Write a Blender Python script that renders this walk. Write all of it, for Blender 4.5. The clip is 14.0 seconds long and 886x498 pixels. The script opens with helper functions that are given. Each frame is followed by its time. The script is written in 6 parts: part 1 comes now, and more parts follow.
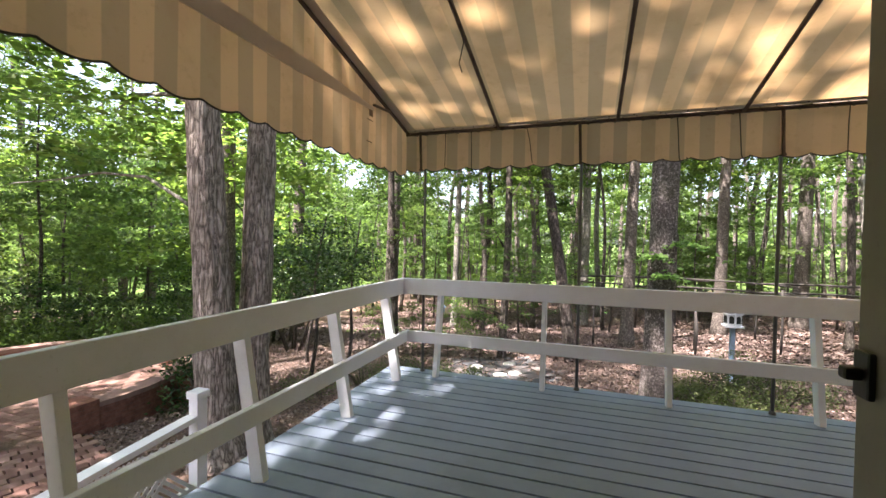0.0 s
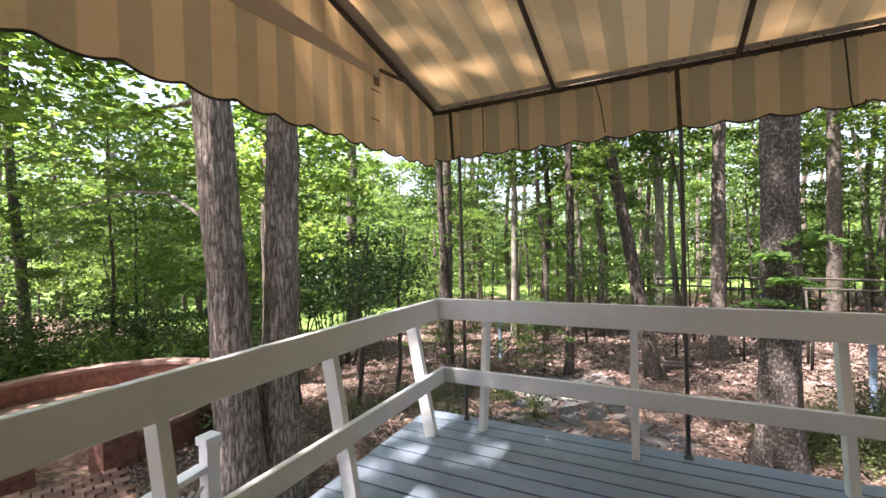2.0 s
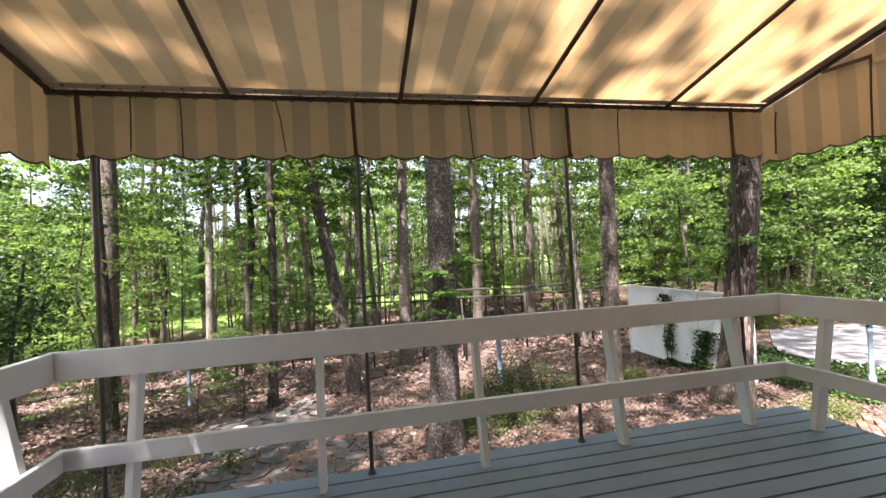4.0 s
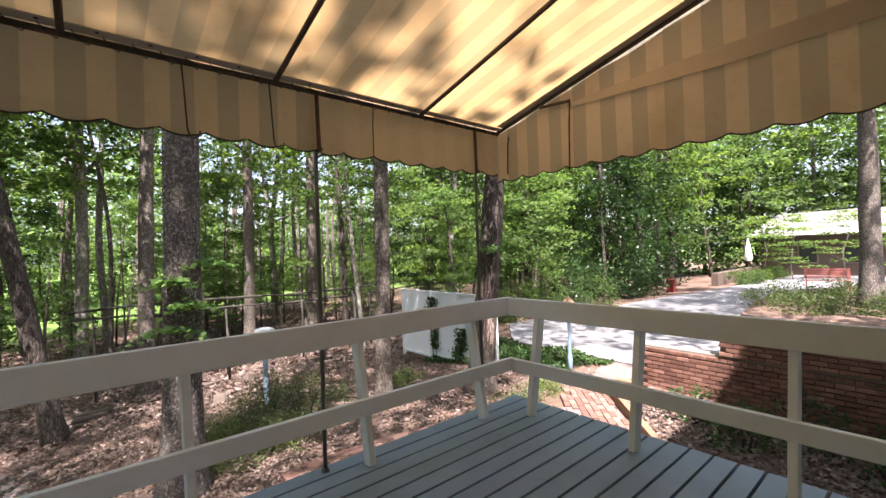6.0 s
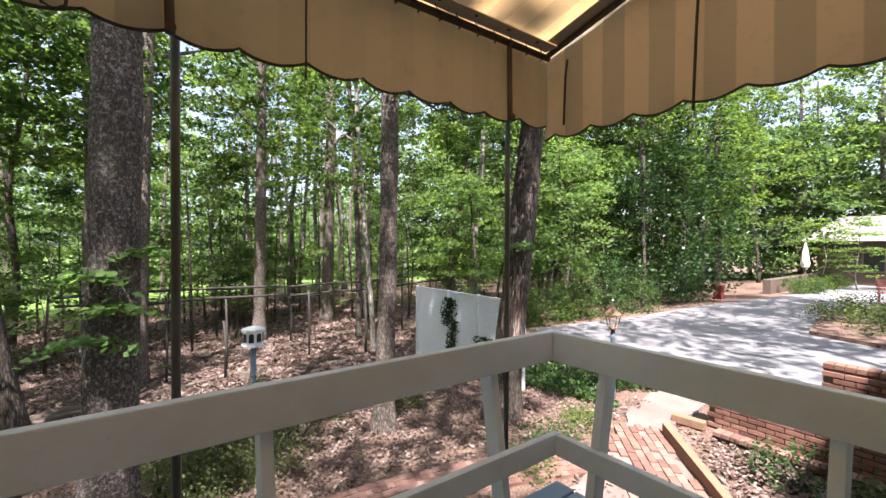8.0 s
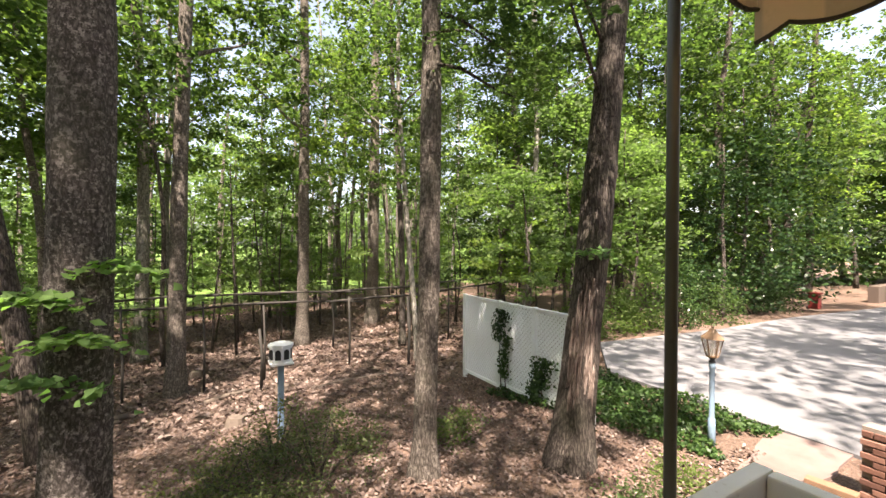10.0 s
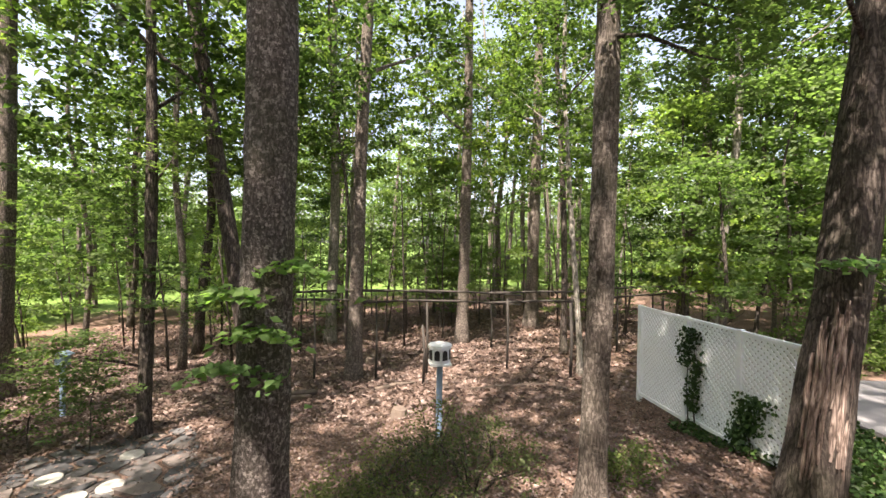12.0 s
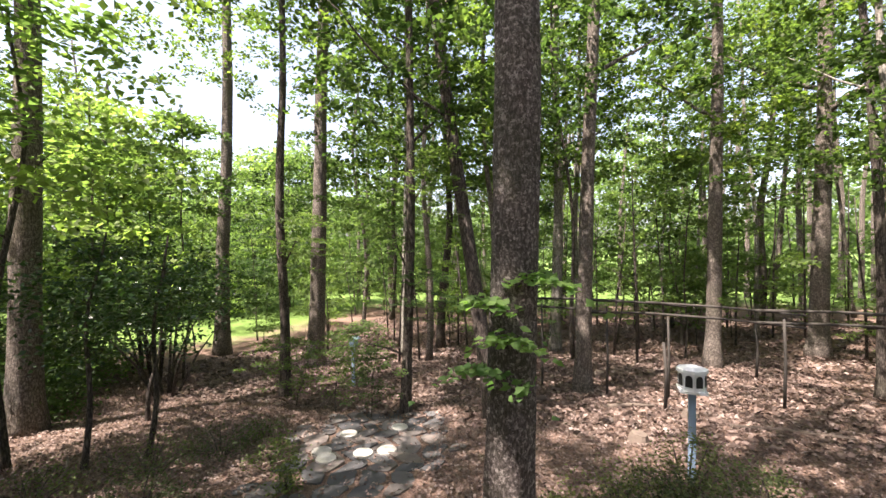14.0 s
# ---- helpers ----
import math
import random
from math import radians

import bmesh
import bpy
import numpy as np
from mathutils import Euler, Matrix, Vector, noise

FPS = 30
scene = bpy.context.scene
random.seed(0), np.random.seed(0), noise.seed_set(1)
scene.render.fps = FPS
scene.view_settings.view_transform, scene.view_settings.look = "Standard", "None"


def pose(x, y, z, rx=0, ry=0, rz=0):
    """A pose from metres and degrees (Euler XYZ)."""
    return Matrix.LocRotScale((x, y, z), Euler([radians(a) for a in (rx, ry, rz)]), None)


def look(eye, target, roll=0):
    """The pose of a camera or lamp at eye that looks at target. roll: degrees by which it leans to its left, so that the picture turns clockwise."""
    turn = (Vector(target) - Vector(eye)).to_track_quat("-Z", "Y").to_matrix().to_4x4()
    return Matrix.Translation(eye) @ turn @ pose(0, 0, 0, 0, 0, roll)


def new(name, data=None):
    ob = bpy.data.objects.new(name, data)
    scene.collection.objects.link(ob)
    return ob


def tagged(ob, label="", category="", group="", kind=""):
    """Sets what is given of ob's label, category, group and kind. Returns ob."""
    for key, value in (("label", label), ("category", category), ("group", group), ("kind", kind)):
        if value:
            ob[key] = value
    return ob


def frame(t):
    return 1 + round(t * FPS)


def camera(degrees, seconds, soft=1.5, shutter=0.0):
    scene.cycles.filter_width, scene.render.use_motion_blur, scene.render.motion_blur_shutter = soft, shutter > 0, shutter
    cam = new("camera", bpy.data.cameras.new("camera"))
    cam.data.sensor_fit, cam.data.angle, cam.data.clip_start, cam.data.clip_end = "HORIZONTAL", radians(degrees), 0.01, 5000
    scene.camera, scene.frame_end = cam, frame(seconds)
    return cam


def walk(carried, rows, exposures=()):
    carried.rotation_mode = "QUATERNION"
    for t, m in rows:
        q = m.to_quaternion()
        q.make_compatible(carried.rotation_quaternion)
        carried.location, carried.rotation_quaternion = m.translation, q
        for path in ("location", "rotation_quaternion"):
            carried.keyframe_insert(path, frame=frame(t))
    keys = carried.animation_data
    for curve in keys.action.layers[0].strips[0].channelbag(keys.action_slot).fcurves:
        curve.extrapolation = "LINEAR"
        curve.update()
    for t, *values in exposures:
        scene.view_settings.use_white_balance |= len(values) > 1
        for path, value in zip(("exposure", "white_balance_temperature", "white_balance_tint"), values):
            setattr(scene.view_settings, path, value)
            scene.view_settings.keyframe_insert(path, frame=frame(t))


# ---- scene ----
cam = camera(93.5, 14.0)
EXPOSURES = [(0.0, 2.8, 6200, 20), (4.0, 2.58, 6300, 20.5), (8.0, 2.2, 6100, 18), (10.5, 2.24, 7050, 15), (14.0, 2.26, 6600, 18)]
PATH = [
    (0, (0.353, 0.803, 1.373), (-0.290, 2.696, 1.329), 0.9),
    (0.5, (0.299, 1.073, 1.324), (-0.570, 2.874, 1.288), 0.7),
    (1, (0.258, 1.346, 1.337), (-0.749, 3.073, 1.305), -0.1),
    (1.5, (0.208, 1.616, 1.375), (-0.818, 3.333, 1.344), -1.0),
    (2, (0.141, 1.804, 1.395), (-0.761, 3.589, 1.379), -1.7),
    (2.5, (0.103, 1.918, 1.421), (-0.558, 3.805, 1.425), -2.2),
    (3, (0.154, 1.980, 1.403), (-0.164, 3.954, 1.438), -2.5),
    (3.5, (0.221, 2.012, 1.411), (0.263, 4.011, 1.448), -2.8),
    (4, (0.276, 2.017, 1.399), (0.682, 3.975, 1.437), -2.9),
    (6.5, (0.902, 2.433, 1.408), (2.234, 3.926, 1.414), -1.7),
    (7, (1.174, 2.757, 1.434), (2.482, 4.271, 1.434), -0.8),
    (7.5, (1.442, 3.011, 1.421), (2.694, 4.571, 1.414), 0.3),
    (8, (1.713, 3.280, 1.450), (2.906, 4.885, 1.428), 0.2),
    (10.5, (2.434, 4.470, 1.559), (3.338, 6.254, 1.530), 0.1),
    (11, (2.482, 4.634, 1.578), (3.240, 6.485, 1.542), 0.0),
    (11.5, (2.540, 4.744, 1.570), (3.097, 6.664, 1.537), 0.3),
    (12, (2.512, 4.742, 1.576), (2.815, 6.783, 1.542), 0.8),
    (12.5, (2.419, 4.742, 1.636), (2.466, 6.773, 1.599), 0.8),
    (13, (2.387, 4.734, 1.596), (2.150, 6.720, 1.576), 0.8),
    (13.5, (2.332, 4.714, 1.631), (1.853, 6.655, 1.618), -0.1),
    (14, (2.307, 4.742, 1.625), (1.579, 6.637, 1.613), -0.1),
]
walk(cam, [(t, look(eye, target, roll)) for t, eye, target, roll in PATH], EXPOSURES)

# ---- light ----
SUN_ELEV, SUN_AZ = 62.0, 235.0      # degrees; azimuth of the sun from +x, counter-clockwise
world = bpy.data.worlds.new("world")
scene.world = world
world.use_nodes = True
wn = world.node_tree.nodes
wl = world.node_tree.links
sky = wn.new("ShaderNodeTexSky")
sky.sky_type, sky.sun_disc = "NISHITA", False
sky.sun_elevation, sky.sun_rotation = radians(SUN_ELEV), radians(90 - SUN_AZ)
sky.air_density, sky.dust_density = 1.0, 3.0
haze = wn.new("ShaderNodeHueSaturation")
haze.inputs["Saturation"].default_value = 0.7
wl.new(sky.outputs[0], haze.inputs["Color"])
wl.new(haze.outputs[0], wn["Background"].inputs[0])
wn["Background"].inputs[1].default_value = 0.098
sun = new("sun", bpy.data.lights.new("sun", "SUN"))
sun.data.energy, sun.data.angle, sun.data.color = 5.0, radians(0.8), (1.0, 0.93, 0.82)
sdir = Vector((math.cos(radians(SUN_AZ)) * math.cos(radians(SUN_ELEV)), math.sin(radians(SUN_AZ)) * math.cos(radians(SUN_ELEV)), math.sin(radians(SUN_ELEV))))
sun.matrix_world = look(sdir * 60, (0, 0, 0))

rng = np.random.default_rng(7)
rnd = random.Random(11)


# ---- materials ----
class Mat:
    """A small builder round one node material."""

    def __init__(self, name, rough=0.7, metal=0.0, spec=0.4):
        self.m = bpy.data.materials.new(name)
        self.m.use_nodes = True
        self.n, self.l = self.m.node_tree.nodes, self.m.node_tree.links
        self.p = self.n["Principled BSDF"]
        self.p.inputs["Roughness"].default_value = rough
        self.p.inputs["Metallic"].default_value = metal
        self.p.inputs["Specular IOR Level"].default_value = spec

    def coords(self, scale=(1, 1, 1), world=False):
        mp = self.n.new("ShaderNodeMapping")
        mp.inputs["Scale"].default_value = scale
        if world:
            self.l.new(self.n.new("ShaderNodeNewGeometry").outputs["Position"], mp.inputs[0])
        else:
            self.l.new(self.n.new("ShaderNodeTexCoord").outputs["Object"], mp.inputs[0])
        return mp.outputs[0]

    def noise(self, vec, scale, detail=4, rough=0.6, distort=0.0):
        t = self.n.new("ShaderNodeTexNoise")
        t.inputs["Scale"].default_value, t.inputs["Detail"].default_value = scale, detail
        t.inputs["Roughness"].default_value, t.inputs["Distortion"].default_value = rough, distort
        self.l.new(vec, t.inputs["Vector"])
        return t.outputs["Fac"]

    def voronoi(self, vec, scale, feature="F1"):
        t = self.n.new("ShaderNodeTexVoronoi")
        t.feature = feature
        t.inputs["Scale"].default_value = scale
        self.l.new(vec, t.inputs["Vector"])
        return t.outputs[0]

    def ramp(self, fac, *stops):
        r = self.n.new("ShaderNodeValToRGB")
        e = r.color_ramp.elements
        while len(e) < len(stops):
            e.new(0.5)
        for k, (pos, col) in zip(e, stops):
            k.position, k.color = pos, (*col, 1) if len(col) == 3 else col
        self.l.new(fac, r.inputs[0])
        return r.outputs[0]

    def mix(self, fac, a, b, blend="MIX"):
        x = self.n.new("ShaderNodeMix")
        x.data_type, x.blend_type = "RGBA", blend
        for sock, v in ((x.inputs[0], fac), (x.inputs[6], a), (x.inputs[7], b)):
            if isinstance(v, (int, float)):
                sock.default_value = v
            elif isinstance(v, tuple):
                sock.default_value = (*v, 1)
            else:
                self.l.new(v, sock)
        return x.outputs[2]

    def math(self, op, a, b=0.0, clamp=False):
        x = self.n.new("ShaderNodeMath")
        x.operation, x.use_clamp = op, clamp
        for sock, v in zip(x.inputs, (a, b)):
            if isinstance(v, (int, float)):
                sock.default_value = v
            else:
                self.l.new(v, sock)
        return x.outputs[0]

    def axis(self, vec, i):
        x = self.n.new("ShaderNodeSeparateXYZ")
        self.l.new(vec, x.inputs[0])
        return x.outputs[i]

    def island(self):
        return self.n.new("ShaderNodeNewGeometry").outputs["Random Per Island"]

    def random(self):
        return self.n.new("ShaderNodeObjectInfo").outputs["Random"]

    def color(self, v):
        if isinstance(v, tuple):
            self.p.inputs["Base Color"].default_value = (*v, 1)
        else:
            self.l.new(v, self.p.inputs["Base Color"])
        return self

    def bump(self, h, strength=0.4, dist=0.01):
        b = self.n.new("ShaderNodeBump")
        b.inputs["Strength"].default_value, b.inputs["Distance"].default_value = strength, dist
        self.l.new(h, b.inputs["Height"])
        self.l.new(b.outputs[0], self.p.inputs["Normal"])
        return self

    def translucent(self, col, amount):
        t = self.n.new("ShaderNodeBsdfTranslucent")
        mx = self.n.new("ShaderNodeMixShader")
        mx.inputs[0].default_value = amount
        if isinstance(col, tuple):
            t.inputs[0].default_value = (*col, 1)
        else:
            self.l.new(col, t.inputs[0])
        self.l.new(self.p.outputs[0], mx.inputs[1])
        self.l.new(t.outputs[0], mx.inputs[2])
        self.l.new(mx.outputs[0], self.n["Material Output"].inputs["Surface"])
        return self


def paint(name, col, dirt, rough=0.5, amount=0.5, scale=3.0):
    a = Mat(name, rough)
    v = a.coords(world=True)
    n1, n2 = a.noise(v, scale, 6, 0.65), a.noise(v, 60, 3)
    c = a.mix(a.math("MULTIPLY", a.ramp(n1, (0.45, (0, 0, 0)), (0.75, (1, 1, 1))), amount), col, dirt)
    a.color(a.mix(a.ramp(n2, (0.62, (0, 0, 0)), (0.72, (0.5, 0.5, 0.5))), c, dirt))
    return a.bump(n2, 0.15, 0.003).m


def bark(name, dark, light, moss=(0.05, 0.055, 0.03), plate=(20, 20, 3.2), lichen=0.3, furrow=0.03, cw=0.34, spots=11):
    """Furrowed bark: stretched plates with dark cracks, lichen and moss."""
    a = Mat(name, 0.9, spec=0.15)
    v = a.coords(plate)
    w = a.coords(world=True)
    warp = a.n.new("ShaderNodeTexNoise")
    warp.inputs["Scale"].default_value, warp.inputs["Detail"].default_value = 0.9, 4
    a.l.new(v, warp.inputs["Vector"])
    sh = a.n.new("ShaderNodeVectorMath")
    sh.operation = "MULTIPLY_ADD"
    a.l.new(warp.outputs["Color"], sh.inputs[0])
    sh.inputs[1].default_value = (1.6, 1.6, 1.6)
    a.l.new(v, sh.inputs[2])
    crack = a.voronoi(sh.outputs[0], 1.0, "DISTANCE_TO_EDGE")
    grain = a.noise(v, 1.6, 8, 0.75)
    f = a.math("ADD", a.math("MULTIPLY", a.ramp(crack, (0.0, (0, 0, 0)), (0.28, (1, 1, 1))), cw), a.math("MULTIPLY", grain, 1.19 - cw))
    c = a.ramp(f, (0.30, tuple(x * 0.28 for x in dark)), (0.56, dark), (0.86, light))
    big, patch = a.noise(w, 1.1, 4), a.noise(w, spots, 6, 0.75)
    c = a.mix(a.math("MULTIPLY", a.ramp(patch, (0.53, (0, 0, 0)), (0.60, (1, 1, 1))), lichen), c, tuple(min(1, x * 1.7 + 0.03) for x in light))
    c = a.mix(a.math("MULTIPLY", a.ramp(big, (0.5, (0, 0, 0)), (0.7, (1, 1, 1))), 0.4), c, moss)
    a.color(c)
    return a.bump(f, 1.0, furrow).m


def leaf(name, lo, mid, hi, trans=0.45, rough=0.45):
    a = Mat(name, rough, spec=0.22)
    r = a.island()
    c = a.ramp(r, (0.0, lo), (0.5, mid), (1.0, hi))
    c = a.mix(1.0, c, a.ramp(a.random(), (0.0, (0.5, 0.55, 0.6)), (0.5, (1.0, 1.0, 0.9)), (1.0, (1.4, 1.3, 0.95))), "MULTIPLY")
    big = a.noise(a.coords(world=True), 0.35, 2)
    c = a.mix(a.ramp(big, (0.35, (0.45, 0.45, 0.45)), (0.65, (0, 0, 0))), c, lo)
    a.color(c)
    t = a.mix(1.0, c, (1.75, 2.05, 1.1), "MULTIPLY")
    return a.translucent(t, trans).m


def fabric(name, axis, plain=False):
    """Faded striped canvas; stripes follow one axis of the world."""
    a = Mat(name, 0.9, spec=0.1)
    v = a.coords(world=True)
    s = a.math("FRACT", a.math("MULTIPLY", a.math("ADD", a.axis(v, axis), 20.0), 1 / STRIPE))
    s = a.ramp(s, (0.0, (0.1, 0.1, 0.1)), (0.03, (1, 1, 1)), (0.5, (1, 1, 1)), (0.53, (0.1, 0.1, 0.1)))
    if plain:
        s = a.math("ADD", a.math("MULTIPLY", s, 0.2), 0.6)
    stain = a.noise(v, 1.7, 6, 0.65, 0.4)
    fine = a.noise(v, 14, 5, 0.7)
    c = a.mix(s, (0.465, 0.44, 0.385), (0.68, 0.60, 0.49))
    c = a.mix(a.math("MULTIPLY", a.ramp(stain, (0.5, (0, 0, 0)), (0.72, (1, 1, 1))), 0.5), c, (0.42, 0.33, 0.22))
    c = a.mix(a.math("MULTIPLY", a.ramp(fine, (0.55, (0, 0, 0)), (0.75, (1, 1, 1))), 0.35), c, (0.38, 0.31, 0.22))
    a.color(c)
    weave = a.noise(v, 500, 2)
    a.bump(weave, 0.2, 0.001)
    t = a.mix(1.0, c, (0.96, 0.69, 0.40), "MULTIPLY")
    return a.translucent(t, 0.4).m


STRIPE = 0.22
M = {}
M["white"] = paint("white_paint", (0.71, 0.715, 0.725), (0.52, 0.50, 0.475), 0.45, 0.4)
M["deck"] = paint("grey_deck_paint", (0.22, 0.262, 0.322), (0.145, 0.172, 0.21), 0.38, 0.65, 2.2)
M["pole"] = paint("pole_metal", (0.085, 0.082, 0.072), (0.05, 0.042, 0.032), 0.38, 0.5, 6)
M["rust"] = paint("rusty_bar", (0.075, 0.055, 0.043), (0.16, 0.12, 0.09), 0.7, 0.7, 9)
M["cord"] = paint("dark_cord", (0.05, 0.045, 0.04), (0.03, 0.03, 0.03), 0.8)
M["roof_fabric"] = fabric("awning_roof_canvas", 0)
M["plain_fabric"] = fabric("awning_plain_canvas", 0, True)
M["side_fabric"] = fabric("awning_side_canvas", 1)
M["band"] = paint("seam_band", (0.47, 0.42, 0.35), (0.33, 0.28, 0.225), 0.9, 0.5)
M["stain"] = paint("stained_strap", (0.24, 0.185, 0.13), (0.14, 0.10, 0.07), 0.9, 0.7, 20)
M["seam"] = paint("canvas_seam", (0.53, 0.465, 0.38), (0.42, 0.36, 0.285), 0.9, 0.5)
M["siding"] = paint("siding_paint", (0.55, 0.53, 0.47), (0.42, 0.40, 0.35), 0.6)
M["doorpaint"] = paint("door_paint", (0.30, 0.28, 0.23), (0.22, 0.20, 0.17), 0.5)
M["black"] = paint("black_metal", (0.02, 0.02, 0.02), (0.04, 0.04, 0.04), 0.4)
M["blue"] = paint("faded_blue_paint", (0.19, 0.27, 0.36), (0.16, 0.18, 0.19), 0.6, 0.6, 5)
M["wood"] = paint("weathered_wood", (0.17, 0.13, 0.10), (0.09, 0.07, 0.05), 0.85, 0.7, 8)
M["redwood"] = paint("red_painted_wood", (0.26, 0.085, 0.07), (0.18, 0.07, 0.055), 0.6, 0.5, 5)
M["redbin"] = paint("red_plastic", (0.16, 0.02, 0.018), (0.10, 0.02, 0.017), 0.5)
M["shingle"] = paint("pale_shingles", (0.19, 0.18, 0.17), (0.11, 0.10, 0.093), 0.85, 0.8, 3)
M["cloth"] = paint("white_cloth", (0.75, 0.75, 0.72), (0.6, 0.6, 0.56), 0.9)
M["brass"] = paint("lantern_copper", (0.25, 0.15, 0.085), (0.13, 0.10, 0.07), 0.45, 0.6, 12)
# near-black colour standing in for the shade below the deck
M["under"] = paint("gap_shade", (0.03, 0.024, 0.02), (0.016, 0.013, 0.011), 0.95, 0.6, 5)
M["fence_wood"] = paint("grey_fence_poles", (0.042, 0.036, 0.031), (0.026, 0.022, 0.019), 0.9, 0.7, 8)
M["log"] = paint("dead_wood", (0.13, 0.10, 0.08), (0.07, 0.05, 0.04), 0.95, 0.7, 9)
M["mortar"] = paint("mortar", (0.24, 0.20, 0.17), (0.15, 0.12, 0.10), 0.95, 0.7, 9)

M["bark_grey"] = bark("bark_grey_brown", (0.10, 0.082, 0.070), (0.235, 0.20, 0.172), plate=(26, 26, 7.5), lichen=0.4, cw=0.28, spots=17)
M["bark_shaggy"] = bark("bark_shaggy_grey", (0.26, 0.215, 0.185), (0.45, 0.385, 0.34), plate=(20, 20, 3.4), lichen=0.25, furrow=0.04, cw=0.45)
M["bark_dark"] = bark("bark_dark", (0.06, 0.048, 0.042), (0.15, 0.125, 0.108), plate=(26, 26, 5.0), lichen=0.2, spots=18)
M["bark_blotch"] = bark("bark_blotched", (0.09, 0.074, 0.068), (0.25, 0.215, 0.20), plate=(30, 30, 15), lichen=0.75, furrow=0.03, cw=0.22, spots=24)
M["bark_pale"] = bark("bark_pale", (0.165, 0.150, 0.128), (0.315, 0.285, 0.247), lichen=0.4, furrow=0.01)
M["bark_inner"] = bark("split_wood", (0.17, 0.125, 0.105), (0.36, 0.285, 0.25), plate=(30, 30, 1.5), lichen=0.1, furrow=0.015)
M["leaf_bright"] = leaf("leaf_bright", (0.080, 0.118, 0.044), (0.118, 0.168, 0.062), (0.165, 0.222, 0.082), 0.55, 0.55)
M["leaf_mid"] = leaf("leaf_mid", (0.048, 0.076, 0.031), (0.076, 0.112, 0.044), (0.116, 0.158, 0.060), 0.55, 0.55)
M["leaf_canopy"] = leaf("leaf_canopy", (0.033, 0.055, 0.019), (0.072, 0.106, 0.032), (0.122, 0.162, 0.046), 0.6, 0.5)
M["leaf_spray"] = leaf("leaf_spray", (0.085, 0.155, 0.055), (0.12, 0.20, 0.07), (0.16, 0.25, 0.085), 0.5, 0.55)
M["leaf_scrub"] = leaf("leaf_scrub", (0.055, 0.07, 0.032), (0.09, 0.112, 0.046), (0.135, 0.155, 0.064), 0.3, 0.6)
M["lattice_white"] = paint("lattice_white_paint", (0.82, 0.84, 0.86), (0.66, 0.68, 0.68), 0.5, 0.3)
M["leaf_dark"] = leaf("leaf_evergreen", (0.016, 0.036, 0.014), (0.03, 0.06, 0.02), (0.06, 0.10, 0.032), 0.2, 0.3)
M["leaf_shrub"] = leaf("leaf_shrub", (0.04, 0.06, 0.025), (0.07, 0.10, 0.035), (0.12, 0.15, 0.05), 0.3)
M["leaf_ivy"] = leaf("leaf_ivy", (0.018, 0.040, 0.014), (0.032, 0.066, 0.021), (0.062, 0.11, 0.034), 0.2, 0.45)
# paler than the near leaves: sunlit haze is put into the colour
M["leaf_far_hazed"] = leaf("leaf_far_hazed", (0.08, 0.115, 0.055), (0.128, 0.175, 0.08), (0.18, 0.235, 0.11), 0.55, 0.55)

a = Mat("dead_leaf", 0.75, spec=0.25)
a.color(a.ramp(a.island(), (0.0, (0.055, 0.037, 0.031)), (0.4, (0.122, 0.083, 0.068)), (0.8, (0.185, 0.132, 0.112)), (1.0, (0.28, 0.22, 0.195))))
M["litter"] = a.m

a = Mat("woodland_floor", 0.95, spec=0.15)
v = a.coords(world=True)
n1, n2, n3 = a.noise(v, 0.55, 5, 0.6), a.voronoi(v, 16), a.noise(v, 38, 6, 0.7)
c = a.ramp(n3, (0.3, (0.04, 0.026, 0.021)), (0.5, (0.15, 0.098, 0.077)), (0.72, (0.33, 0.235, 0.195)))
c = a.mix(a.math("MULTIPLY", a.ramp(n2, (0.1, (0.7, 0.7, 0.7)), (0.6, (0, 0, 0))), 0.5), c, (0.30, 0.18, 0.13))
c = a.mix(a.ramp(n1, (0.40, (0, 0, 0)), (0.62, (0.55, 0.55, 0.55))), c, (0.12, 0.085, 0.06))
gy = a.math("MULTIPLY", a.math("SUBTRACT", a.axis(v, 1), 37.0), 0.25)
gx = a.math("MINIMUM", a.math("MULTIPLY", a.math("SUBTRACT", a.math("MULTIPLY", a.axis(v, 0), -1.0), 15.5), 0.4), a.math("MULTIPLY", a.math("SUBTRACT", a.axis(v, 1), 15.0), 0.5))
mask = a.math("ADD", a.math("MAXIMUM", gy, gx), a.math("MULTIPLY", a.math("SUBTRACT", n1, 0.5), 3.0), clamp=True)
grass = a.ramp(n3, (0.3, (0.06, 0.11, 0.025)), (0.7, (0.16, 0.24, 0.06)))
a.color(a.mix(mask, c, grass))
a.bump(a.math("ADD", n3, n2), 0.9, 0.03)
M["ground"] = a.m

a = Mat("pale_asphalt", 0.9, spec=0.2)
v = a.coords(world=True)
n1, n2 = a.noise(v, 0.6, 5), a.noise(v, 90, 4, 0.7)
a.color(a.mix(a.ramp(n2, (0.4, (0, 0, 0)), (0.6, (0.5, 0.5, 0.5))), a.ramp(n1, (0.3, (0.13, 0.128, 0.135)), (0.7, (0.20, 0.193, 0.20))), (0.16, 0.155, 0.16)))
M["asphalt"] = a.bump(n2, 0.4, 0.006).m

a = Mat("sunlit_concrete", 0.9, spec=0.2)
v = a.coords(world=True)
n1, n2 = a.noise(v, 1.2, 6), a.noise(v, 70, 4)
a.color(a.ramp(n1, (0.3, (0.145, 0.095, 0.083)), (0.7, (0.225, 0.165, 0.15))))
M["concrete"] = a.bump(n2, 0.3, 0.005).m


